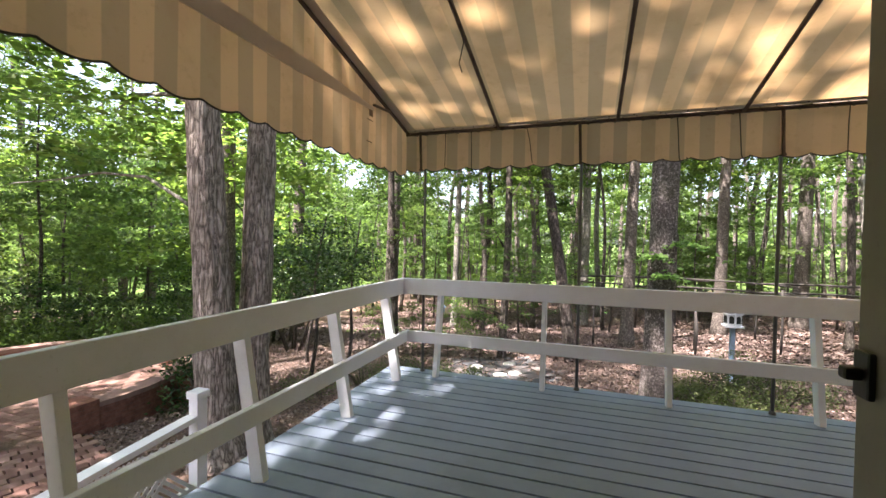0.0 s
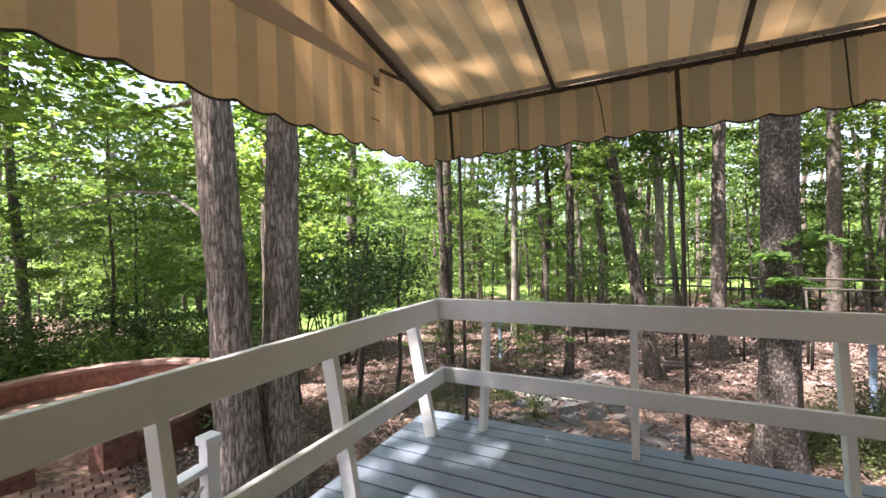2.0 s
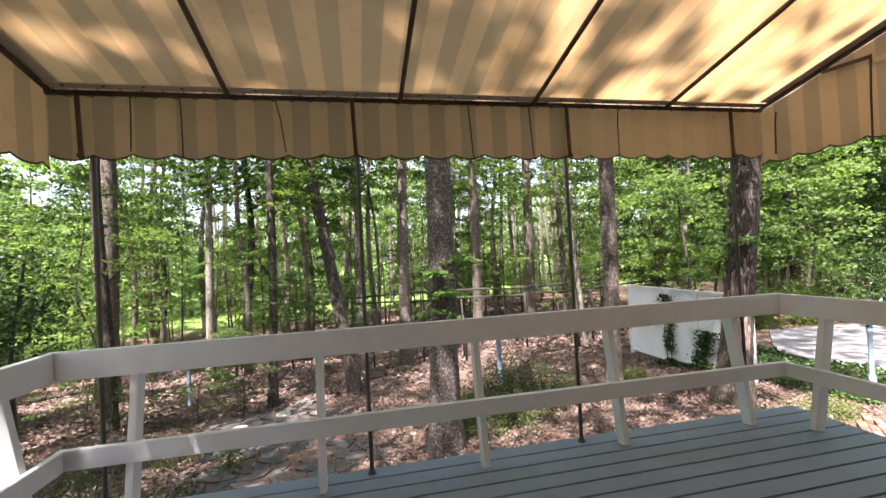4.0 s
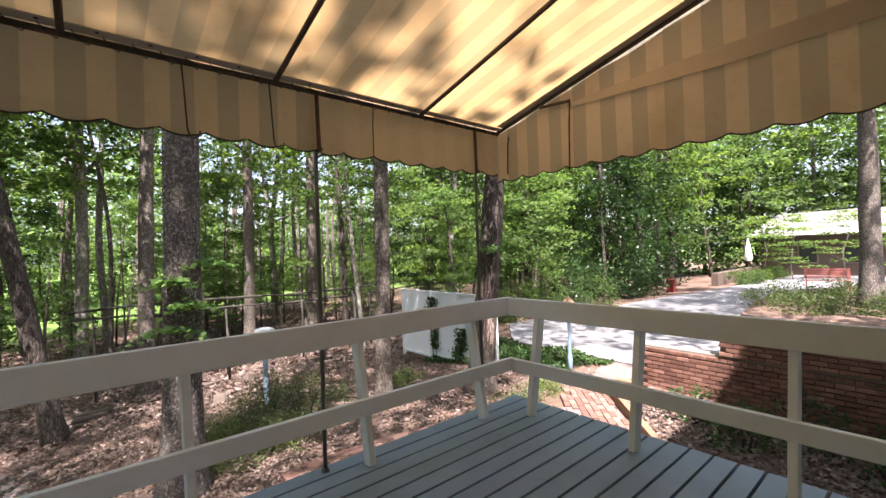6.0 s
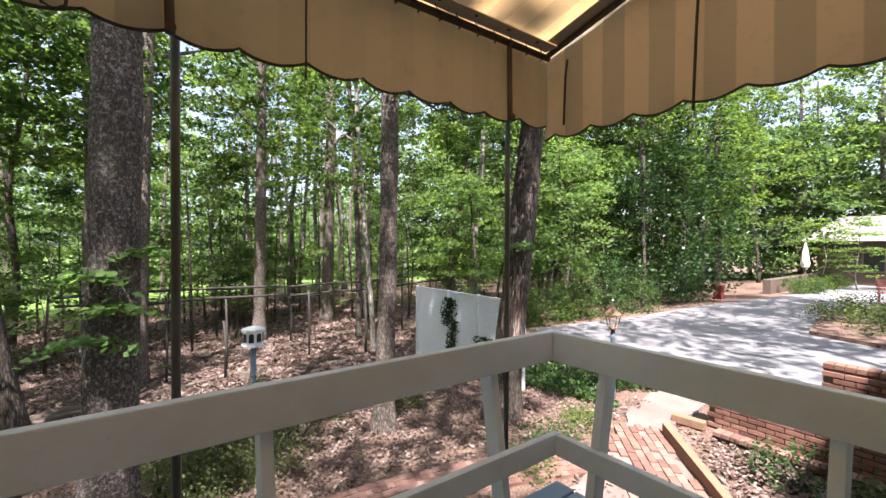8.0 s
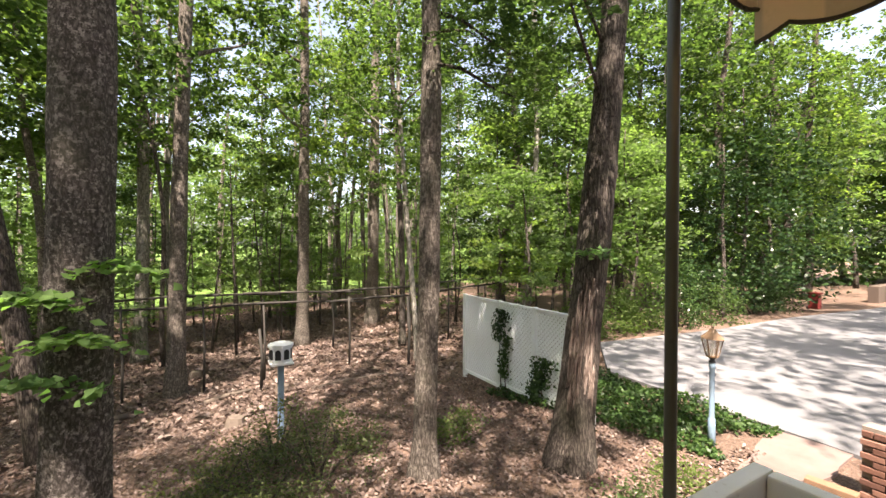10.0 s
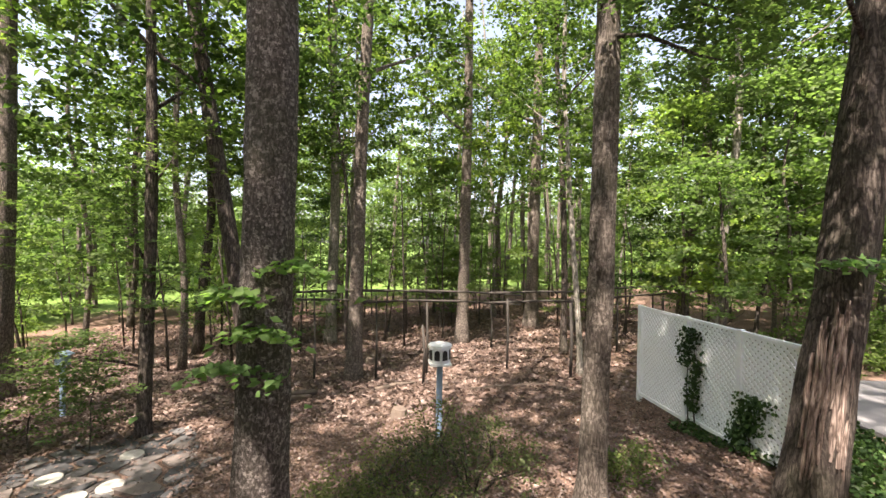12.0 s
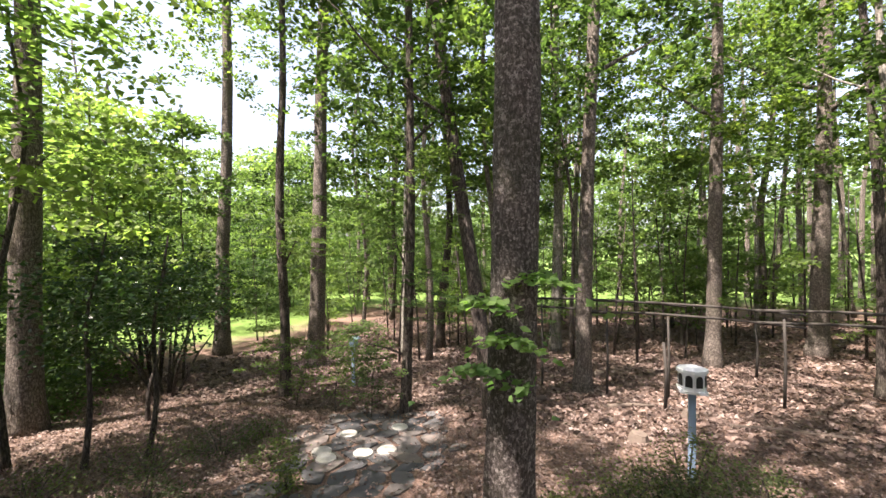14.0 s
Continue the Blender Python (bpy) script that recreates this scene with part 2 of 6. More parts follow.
def brick_mat(name, lo, mid, hi):
    a = Mat(name, 0.9, spec=0.2)
    v = a.coords(world=True)
    n1, n2 = a.noise(v, 7, 5, 0.7), a.noise(v, 80, 4)
    c = a.ramp(a.random(), (0.0, lo), (0.5, mid), (1.0, hi))
    c = a.mix(a.math("MULTIPLY", a.ramp(n1, (0.45, (0, 0, 0)), (0.7, (1, 1, 1))), 0.45), c, tuple(x * 0.45 for x in mid))
    a.color(c)
    return a.bump(n2, 0.5, 0.006).m


M["brick"] = brick_mat("red_brick", (0.12, 0.06, 0.047), (0.19, 0.095, 0.07), (0.28, 0.15, 0.115))
M["paver"] = brick_mat("brick_paver", (0.13, 0.07, 0.056), (0.185, 0.105, 0.084), (0.245, 0.155, 0.128))
M["flag"] = brick_mat("flagstone", (0.06, 0.061, 0.064), (0.095, 0.092, 0.092), (0.15, 0.125, 0.112))
M["pale_stone"] = brick_mat("pale_stone", (0.36, 0.34, 0.31), (0.42, 0.40, 0.36), (0.48, 0.46, 0.42))

g = bpy.data.materials.new("lamp_glass")
g.use_nodes = True
gp = g.node_tree.nodes["Principled BSDF"]
gp.inputs["Base Color"].default_value = (1.0, 0.96, 0.92, 1)
gp.inputs["Roughness"].default_value, gp.inputs["Transmission Weight"].default_value, gp.inputs["IOR"].default_value = 0.08, 0.9, 1.05
M["glass"] = g


# ---- mesh helpers ----
def mesh_of(name, bm, mat, smooth=False):
    me = bpy.data.meshes.new(name)
    bm.to_mesh(me)
    bm.free()
    if smooth:
        me.polygons.foreach_set("use_smooth", [True] * len(me.polygons))
    me.materials.append(mat)
    return me


def part(name, bm, mat, parent=None, label="", smooth=False):
    ob = new(name, mesh_of(name, bm, mat, smooth))
    if parent is not None:
        ob.parent = parent
    if label:
        ob["label"] = label
    return ob


def thing(name, label, category, at=(0, 0, 0), group="", kind=""):
    ob = new(name)
    ob.empty_display_size = 0.1
    ob.matrix_world = Matrix.Translation(at)
    ob.matrix_basis = Matrix.Translation(at)
    return tagged(ob, label, category, group, kind)


def box(bm, lo, hi, bevel=0.0):
    lo, hi = Vector(lo), Vector(hi)
    vs = bmesh.ops.create_cube(bm, size=1.0, matrix=Matrix.Translation((lo + hi) / 2) @ Matrix.Diagonal((*(hi - lo), 1)))["verts"]
    if bevel:
        es = list({e for v in vs for e in v.link_edges})
        bmesh.ops.bevel(bm, geom=es, offset=bevel, segments=2, affect="EDGES", profile=0.6)
    return bm


def boxm(lo, hi, bevel=0.0):
    return box(bmesh.new(), lo, hi, bevel)


def beam(bm, p, q, w, h, bevel=0.0, up=(0, 0, 1)):
    """A board from p to q, w wide sideways and h high."""
    p, q = Vector(p), Vector(q)
    y = (q - p).normalized()
    x = y.cross(Vector(up)).normalized()
    z = x.cross(y)
    m = Matrix((x, y, z)).transposed().to_4x4()
    m.translation = (p + q) / 2
    vs = bmesh.ops.create_cube(bm, size=1.0, matrix=m @ Matrix.Diagonal((w, (q - p).length, h, 1)))["verts"]
    if bevel:
        es = list({e for v in vs for e in v.link_edges})
        bmesh.ops.bevel(bm, geom=es, offset=bevel, segments=2, affect="EDGES", profile=0.6)
    return bm


def tube(bm, pts, radii, n=8, rough=0.0, freq=3.0, cap=True, ridge=0.0):
    """A round, tapering, uneven tube along pts."""
    pts = [Vector(p) for p in pts]
    rings, ref = [], Vector((1, 0, 0.1))
    off = Vector((pts[0].x * 1.7, pts[0].y * 1.3, 0))
    for i, p in enumerate(pts):
        d = (pts[min(i + 1, len(pts) - 1)] - pts[max(i - 1, 0)]).normalized()
        x = ref - d * ref.dot(d)
        x.normalize()
        y = d.cross(x)
        ring = []
        for k in range(n):
            an = 2 * math.pi * k / n
            u = x * math.cos(an) + y * math.sin(an)
            r = radii[i]
            if rough:
                r *= 1 + rough * noise.noise((u * 1.6 + p * 0.55 + off) * freq * 0.5)
            if ridge:
                r += ridge * noise.noise(Vector((u.x * 5, u.y * 5, p.z * 1.0)) + off) + 0.7 * ridge * noise.noise(Vector((u.x * 13, u.y * 13, p.z * 2.6)) + off)
            ring.append(bm.verts.new(p + u * r))
        rings.append(ring)
    for a_, b_ in zip(rings, rings[1:]):
        for k in range(n):
            bm.faces.new((a_[k], a_[(k + 1) % n], b_[(k + 1) % n], b_[k]))
    if cap:
        bm.faces.new(rings[0][::-1])
        bm.faces.new(rings[-1])
    return bm


def quads_mesh(name, co, mat, smooth=False):
    """A mesh of loose quads from an array (n, 4, 3)."""
    n = len(co)
    me = bpy.data.meshes.new(name)
    me.vertices.add(4 * n)
    me.vertices.foreach_set("co", np.asarray(co, dtype=np.float32).ravel())
    me.loops.add(4 * n)
    me.loops.foreach_set("vertex_index", np.arange(4 * n, dtype=np.int32))
    me.polygons.add(n)
    me.polygons.foreach_set("loop_start", np.arange(0, 4 * n, 4, dtype=np.int32))
    me.update(calc_edges=True)
    me.validate()
    me.materials.append(mat)
    return me


def leaves(c, length, width, droop=0.3, flat=0.6, gen=None, up=None):
    """Folded leaf blades (n, 4, 3) at points c; flat 1 lies level, 0 any way."""
    gen = gen or rng
    n = len(c)
    an = gen.uniform(0, 2 * math.pi, n)
    nrm = gen.normal(0, 1, (n, 3)) * (1 - flat)
    nrm[:, 2] += flat
    if up is not None:
        nrm = up + gen.normal(0, 0.35, (n, 3))
    nrm /= np.linalg.norm(nrm, axis=1, keepdims=True) + 1e-9
    d = np.stack([np.cos(an), np.sin(an), -droop * gen.uniform(0, 1.5, n)], 1)
    d -= nrm * (d * nrm).sum(1, keepdims=True)
    d /= np.linalg.norm(d, axis=1, keepdims=True) + 1e-9
    s = np.cross(nrm, d)
    L = (length * gen.uniform(0.65, 1.3, n))[:, None]
    W = (width * gen.uniform(0.7, 1.25, n))[:, None]
    lift = nrm * W * gen.uniform(0.05, 0.3, (n, 1))
    return np.stack([c - d * L * 0.5, c + s * W * 0.5 - d * L * 0.08 + lift, c + d * L * 0.5, c - s * W * 0.5 - d * L * 0.08 + lift], 1)


def ground_z(x, y):
    p = -0.88 + 0.06 * min(max(x, -10.0), 12.0) - 0.09 * min(max(y, -30.0), 24.0)
    k = max(0.0, 0.3 - abs(p + 1.3)) / 0.3
    return min(p, -1.3) - k * k * 0.075


def ground_np(x, y):
    p = -0.88 + 0.06 * np.clip(x, -10, 12) - 0.09 * np.clip(y, -30, 24)
    k = np.maximum(0, 0.3 - np.abs(p + 1.3)) / 0.3
    return np.minimum(p, -1.3) - k * k * 0.075


# ---- ground ----
def spaced(lo, hi, near0, near1, fine, grow=1.25):
    v = list(np.arange(near0, near1 + 1e-6, fine))
    s = fine
    while v[-1] < hi:
        s *= grow
        v.append(v[-1] + s)
    s = fine
    while v[0] > lo:
        s *= grow
        v.insert(0, v[0] - s)
    return np.array(v)


gx_, gy_ = spaced(-700, 700, -20, 24, 0.4), spaced(-700, 700, -2, 28, 0.4)
XX, YY = np.meshgrid(gx_, gy_)
ZZ = ground_np(XX, YY)
bump_ = np.array([[noise.noise((x * 0.6, y * 0.6, 3.0)) * 0.05 + noise.noise((x * 2.1, y * 2.1, 9.0)) * 0.02 for x in gx_] for y in gy_])
near_ = np.clip((YY - 8.0) / 2, 0, 1) * np.clip((7.2 - XX) / 0.8, 0, 1)
ZZ = ZZ + bump_ * near_ - 0.02
nx_ = len(gx_)
me = bpy.data.meshes.new("ground")
co_ = np.stack([XX, YY, ZZ], -1).reshape(-1, 3)
fi = [(j * nx_ + i, j * nx_ + i + 1, (j + 1) * nx_ + i + 1, (j + 1) * nx_ + i) for j in range(len(gy_) - 1) for i in range(nx_ - 1)]
me.from_pydata(co_.tolist(), [], fi)
me.polygons.foreach_set("use_smooth", [True] * len(me.polygons))
me.materials.append(M["ground"])
tagged(new("ground", me), "brown leaf-covered woodland floor sloping to grass", "ground", kind="structure")


def sheet(name, pts, z, mat, thick=0.06):
    """A slab over an outline (x, y), its top at z or at the ground plus z."""
    bm = bmesh.new()
    vs = [bm.verts.new((x, y, z)) for x, y in pts]
    f = bm.faces.new(vs)
    bm.normal_update()
    if f.normal.z < 0:
        f.normal_flip()
    r = bmesh.ops.extrude_face_region(bm, geom=[f])
    for e in r["geom"]:
        if isinstance(e, bmesh.types.BMVert):
            e.co.z -= thick
    bmesh.ops.recalc_face_normals(bm, faces=bm.faces)
    return part(name, bm, mat)


# ---- deck ----
DX0, DX1, DY0, DY1 = -1.62, 3.80, 0.62, 4.905
deck = thing("deck", "grey painted wooden deck raised above the ground", "deck", kind="structure")
PITCH = 0.1415
yy = DY1
while yy > DY0 + 0.02:
    lo = max(yy - PITCH + 0.017, DY0)
    part("plank", boxm((DX0, lo, -0.036), (DX1, yy, 0.0), 0.003), M["deck"], deck)
    yy -= PITCH
bm = bmesh.new()
for x in np.arange(DX0 + 0.1, DX1, 0.6):
    box(bm, (x - 0.02, DY0, -0.24), (x + 0.02, DY1 - 0.06, -0.038))
part("joist", bm, M["wood"], deck)
# added sheet that paints the plank gaps dark, as deep shade
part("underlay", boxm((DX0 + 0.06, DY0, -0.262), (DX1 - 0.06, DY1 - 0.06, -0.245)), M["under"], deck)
part("rim_board", boxm((DX0 + 0.02, DY1 - 0.055, -0.26), (DX1 - 0.02, DY1 - 0.02, -0.04), 0.004), M["deck"], deck)
part("rim_board", boxm((DX0 + 0.02, DY0, -0.26), (DX0 + 0.055, DY1 - 0.06, -0.04), 0.004), M["deck"], deck)
part("rim_board", boxm((DX1 - 0.055, DY0, -0.26), (DX1 - 0.02, DY1 - 0.06, -0.04), 0.004), M["deck"], deck)
for x in (DX0 + 0.15, 1.1, DX1 - 0.15):
    for y in (DY1 - 0.2, 2.6):
        part("support_post", boxm((x - 0.05, y - 0.05, ground_z(x, y) - 0.1), (x + 0.05, y + 0.05, -0.265), 0.004), M["wood"], deck)

# ---- railing ----
RI = 4.765         # inner face of the front top rail
LXI, RXI = -1.415, 3.575
rail = thing("railing", "white painted wooden railing round the deck with leaning posts", "railing", kind="structure")
part("top_rail", boxm((LXI - 0.045, RI, 0.808), (RXI + 0.045, RI + 0.045, 0.97), 0.006), M["white"], rail)
part("top_rail", boxm((LXI - 0.045, 0.64, 0.806), (LXI, RI - 0.002, 0.968), 0.006), M["white"], rail)
part("top_rail", boxm((RXI, 0.64, 0.806), (RXI + 0.045, RI - 0.002, 0.968), 0.006), M["white"], rail)
MI, MLX, MRX = 4.685, -1.335, 3.505
part("mid_rail", boxm((MLX - 0.04, MI, 0.335), (MRX + 0.04, MI + 0.04, 0.445), 0.005), M["white"], rail)
part("mid_rail", boxm((MLX - 0.04, 0.64, 0.333), (MLX, MI - 0.002, 0.443), 0.005), M["white"], rail)
part("mid_rail", boxm((MRX, 0.64, 0.333), (MRX + 0.04, MI - 0.002, 0.443), 0.005), M["white"], rail)


def post(foot, top, name="post"):
    return part(name, beam(bmesh.new(), foot, top, 0.044, 0.088, 0.004, (0, 1, 0.2)), M["white"], rail)


for x in (-1.03, 0.01, 1.05, 2.08, 3.16):
    post((x, 4.705, 0.002), (x, 4.86, 0.95))
for y in (4.47, 3.58, 2.67, 1.78, 0.9):
    part("post", beam(bmesh.new(), (-1.345, y, 0.002), (-1.51, y, 0.95), 0.046, 0.088, 0.004, (1, 0, 0.2)), M["white"], rail)
for y in (4.47, 3.60, 2.75, 1.88, 0.95):
    part("post", beam(bmesh.new(), (3.49, y, 0.002), (3.668, y, 0.95), 0.046, 0.088, 0.004, (1, 0, 0.2)), M["white"], rail)

# ---- awning ----
AX0, AX1, AY1, AZ, SLOPE, HOUSE_Y = -1.395, 3.49, 4.755, 2.443, 0.243, 0.62
VAL_Z = 2.08


def roof_z(y):
    return AZ + (AY1 - y) * SLOPE


awning = thing("awning", "striped cream and tan canvas awning on a rusty frame", "awning")
bm = bmesh.new()
nu, nv = 60, 34
grid = []
for j in range(nv + 1):
    row = []
    for i in range(nu + 1):
        x = AX0 + (AX1 - AX0) * i / nu
        y = HOUSE_Y + (AY1 + 0.01 - HOUSE_Y) * j / nv
        sag = 0.022 * abs(math.sin(math.pi * (x - 0.61 + 1.04 * 3) / 1.04)) * math.sin(math.pi * j / nv) ** 0.6
        row.append(bm.verts.new((x, y, roof_z(y) + 0.03 - sag + 0.006 * noise.noise((x * 2.3, y * 2.3, 0)))))
    grid.append(row)
for j in range(nv):
    for i in range(nu):
        bm.faces.new((grid[j][i], grid[j][i + 1], grid[j + 1][i + 1], grid[j + 1][i]))
part("roof_canvas", bm, M["roof_fabric"], awning, "sun-lit striped canvas roof", True)


def valance(name, p0, p1, top, bottom, mat, scallop=0.215, outward=(0, 1), step=0.0215):
    """A hanging canvas strip with a scalloped, piped lower edge."""
    p0, p1 = Vector(p0), Vector(p1)
    d = p1 - p0
    n = int(d.length / step)
    bm, cord = bmesh.new(), []
    rows = 8
    prev = None
    for i in range(n + 1):
        s = d.length * i / n
        p = p0 + d * (i / n)
        u = (s % scallop) / scallop
        zb = bottom - 0.030 * abs(math.sin(math.pi * u)) ** 0.8 + 0.012
        zt = top(p)
        col = []
        for r in range(rows + 1):
            f = r / rows
            wave = 0.016 * f * math.sin(s * 9.0) * math.sin(s * 2.3 + 1) + 0.006 * noise.noise((s * 3, f * 2, 1))
            col.append(bm.verts.new((p.x + outward[0] * wave, p.y + outward[1] * wave, zt + (zb - zt) * f)))
        cord.append(col[-1].co.copy())
        if prev:
            for r in range(rows):
                bm.faces.new((prev[r], col[r], col[r + 1], prev[r + 1]))
        prev = col
    v = part(name, bm, mat, awning, "scalloped canvas valance", True)
    part("piping", tube(bmesh.new(), cord, [0.0055] * len(cord), 5), M["cord"], v, "dark edge piping")
    return v


valance("front_valance", (AX0 - 0.014, AY1 + 0.012, 0), (1.80, AY1 + 0.012, 0), lambda p: AZ + 0.046, VAL_Z, M["roof_fabric"])
valance("front_valance", (1.78, AY1 + 0.016, 0), (AX1 + 0.014, AY1 + 0.012, 0), lambda p: AZ + 0.046, VAL_Z, M["plain_fabric"])
valance("side_valance", (AX0 - 0.012, HOUSE_Y, 0), (AX0 - 0.012, AY1 + 0.014, 0), lambda p: roof_z(p.y) + 0.04, VAL_Z - 0.055, M["side_fabric"], outward=(1, 0))
valance("side_valance", (AX1 + 0.012, HOUSE_Y, 0), (AX1 + 0.012, AY1 + 0.014, 0), lambda p: roof_z(p.y) + 0.04, VAL_Z - 0.055, M["side_fabric"], outward=(1, 0))
for x in (AX0 + 0.008, AX1 - 0.008):
    bm = bmesh.new()
    vs = [bm.verts.new((x + dx_, y_, z_)) for dx_ in (-0.002, 0.002) for y_, z_ in ((4.02, 2.47), (4.02, 2.50), (3.35, 2.535), (HOUSE_Y, 2.55), (HOUSE_Y, 2.42), (3.0, 2.425))]
    bm.faces.new(vs[:6])
    bm.faces.new(vs[:5:-1])
    for i in range(6):
        bm.faces.new((vs[i], vs[i + 6], vs[(i + 1) % 6 + 6], vs[(i + 1) % 6]))
    bmesh.ops.recalc_face_normals(bm, faces=bm.faces)
    part("seam_band", bm, M["seam"], awning, "doubled canvas seam")


def bar(name, p, q, r=0.015):
    k = 14
    p, q = Vector(p), Vector(q)
    return part(name, tube(bmesh.new(), [p.lerp(q, i / k) for i in range(k + 1)], [r] * (k + 1), 10, 0.1, 9), M["rust"], awning, "rusty steel tube", True)


bar("front_bar", (AX0, AY1 - 0.02, AZ - 0.005), (AX1, AY1 - 0.02, AZ - 0.005), 0.016)
for x in (AX0 + 0.025, AX1 - 0.025):
    bar("edge_bar", (x, HOUSE_Y + 0.02, roof_z(HOUSE_Y) - 0.005), (x, AY1 - 0.02, AZ - 0.005), 0.015)
for x in (-0.44, 0.60, 1.53, 2.60):
    bar("rib", (x, HOUSE_Y + 0.02, roof_z(HOUSE_Y) - 0.02), (x, AY1 - 0.03, AZ - 0.01))
part("hem_flap", boxm((AX0 + 0.04, AY1 - 0.11, AZ + 0.012), (AX1 - 0.04, AY1 - 0.035, AZ + 0.016)), M["band"], awning, "laced canvas hem")
for x0, x1 in ((AX0 + 0.03, AX0 + 0.105), (AX1 - 0.105, AX1 - 0.03)):
    bm = bmesh.new()
    q = [bm.verts.new(c_) for c_ in ((x0, HOUSE_Y + 0.02, roof_z(HOUSE_Y + 0.02) + 0.002), (x1, HOUSE_Y + 0.02, roof_z(HOUSE_Y + 0.02) + 0.002), (x1, AY1 - 0.1, roof_z(AY1 - 0.1) + 0.002), (x0, AY1 - 0.1, roof_z(AY1 - 0.1) + 0.002))]
    f = bm.faces.new(q)
    r = bmesh.ops.extrude_face_region(bm, geom=[f])
    for e in r["geom"]:
        if isinstance(e, bmesh.types.BMVert):
            e.co.z += 0.004
    part("hem_flap", bm, M["band"], awning, "laced canvas hem")
# lacing round the front bar
bm = bmesh.new()
s = AX0 + 0.05
while s < AX1:
    tube(bm, [(s, AY1 - 0.05, AZ + 0.012), (s + 0.03, AY1 - 0.045, AZ - 0.024), (s + 0.06, AY1 + 0.001, AZ - 0.022), (s + 0.09, AY1 - 0.01, AZ + 0.014)], [0.003] * 4, 4)
    s += 0.11
part("lacing", bm, M["cord"], awning, "dark lacing cord")
for x in np.arange(AX0 + 0.12, AX1 - 0.05, 0.2):
    bm = bmesh.new()
    bmesh.ops.create_cone(bm, cap_ends=True, segments=8, radius1=0.009, radius2=0.007, depth=0.006, matrix=Matrix.Translation((x, AY1 - 0.085, AZ + 0.012)))
    part("grommet", bm, M["cord"], awning)
TIES = ((-0.97, 2.10), (-0.71, 2.06), (-0.175, 2.10), (2.20, 2.02))
for x, zb in TIES:
    k = rnd.uniform(-0.03, 0.03)
    part("tie_cord", tube(bmesh.new(), [(x, AY1 - 0.03, AZ - 0.02), (x + k, AY1 - 0.022, 2.3), (x + k * 2, AY1 - 0.026, zb)], [0.004] * 3, 5), M["cord"], awning, "dark hanging tie cord")
for x in (1.06, 1.50):
    part("hook", tube(bmesh.new(), [(x, AY1 - 0.03, AZ - 0.02), (x + 0.01, AY1 - 0.024, 2.3), (x + 0.02, AY1 - 0.03, 2.09), (x + 0.03, AY1 - 0.03, 2.055), (x + 0.055, AY1 - 0.03, 2.045), (x + 0.075, AY1 - 0.03, 2.06), (x + 0.078, AY1 - 0.03, 2.085)], [0.0045] * 7, 5), M["cord"], awning, "dark wire hook")
for y, zb in ((4.60, 2.06), (3.99, 1.98)):
    part("tie_cord", tube(bmesh.new(), [(AX1 - 0.02, y, roof_z(y) - 0.1), (AX1 - 0.022, y + 0.01, 2.3), (AX1 - 0.02, y + 0.02, zb)], [0.006] * 3, 5), M["cord"], awning, "dark hanging tie cord")
bar("brace", (AX1 - 0.03, 4.26, 2.535), (AX1 - 0.02, 4.0, 2.515), 0.012)
bar("brace", (AX0 + 0.03, 4.26, 2.535), (AX0 + 0.02, 4.0, 2.515), 0.012)
part("strap_stub", boxm((AX0 + 0.002, 3.95, 2.415), (AX0 + 0.006, 4.01, 2.505), 0.001), M["stain"], awning, "torn brown strap stitched to the canvas")
part("strap_stub", boxm((AX0 + 0.002, 3.92, 2.375), (AX0 + 0.006, 4.01, 2.384), 0.001), M["stain"], awning, "torn brown strap stitched to the canvas")
part("strap_stub", boxm((AX0 + 0.002, 3.91, 2.19), (AX0 + 0.006, 4.00, 2.20), 0.001), M["stain"], awning, "torn brown strap stitched to the canvas")
part("loose_cord", tube(bmesh.new(), [(-0.42, 3.35, 2.74), (-0.40, 3.36, 2.62), (-0.43, 3.37, 2.50), (-0.41, 3.37, 2.44)], [0.004] * 4, 5), M["cord"], awning, "loose dangling cord")
for x in (-1.22, 0.31, 1.82, 3.285):
    p = thing("awning_pole", "thin dark metal pole standing on the deck edge", "pole", (x, 4.832, 0), "awning poles")
    part("shaft", tube(bmesh.new(), [(0, 0, 0.004), (0, 0, 0.8), (0, 0, 1.6), (0, 0, 2.36)], [0.0135] * 4, 12), M["pole"], p, smooth=True)
    bm = bmesh.new()
    bmesh.ops.create_cone(bm, cap_ends=True, segments=14, radius1=0.028, radius2=0.018, depth=0.025, matrix=Matrix.Translation((0, 0, 0.0165)))
    part("foot_flange", bm, M["pole"], p)

for x in (-1.24, 0.29, 1.79, 3.19):
    b_ = bar("pole_bracket", (x, AY1 - 0.026, AZ - 0.01), (x + 0.012, AY1 - 0.022, 2.06), 0.013)
    bm = bmesh.new()
    bmesh.ops.create_cone(bm, cap_ends=True, segments=8, radius1=0.014, radius2=0.014, depth=0.03, matrix=Matrix.Translation((x + 0.012, AY1 - 0.03, 2.075)) @ pose(0, 0, 0, 90, 0, 0))
    part("bolt", bm, M["rust"], b_)

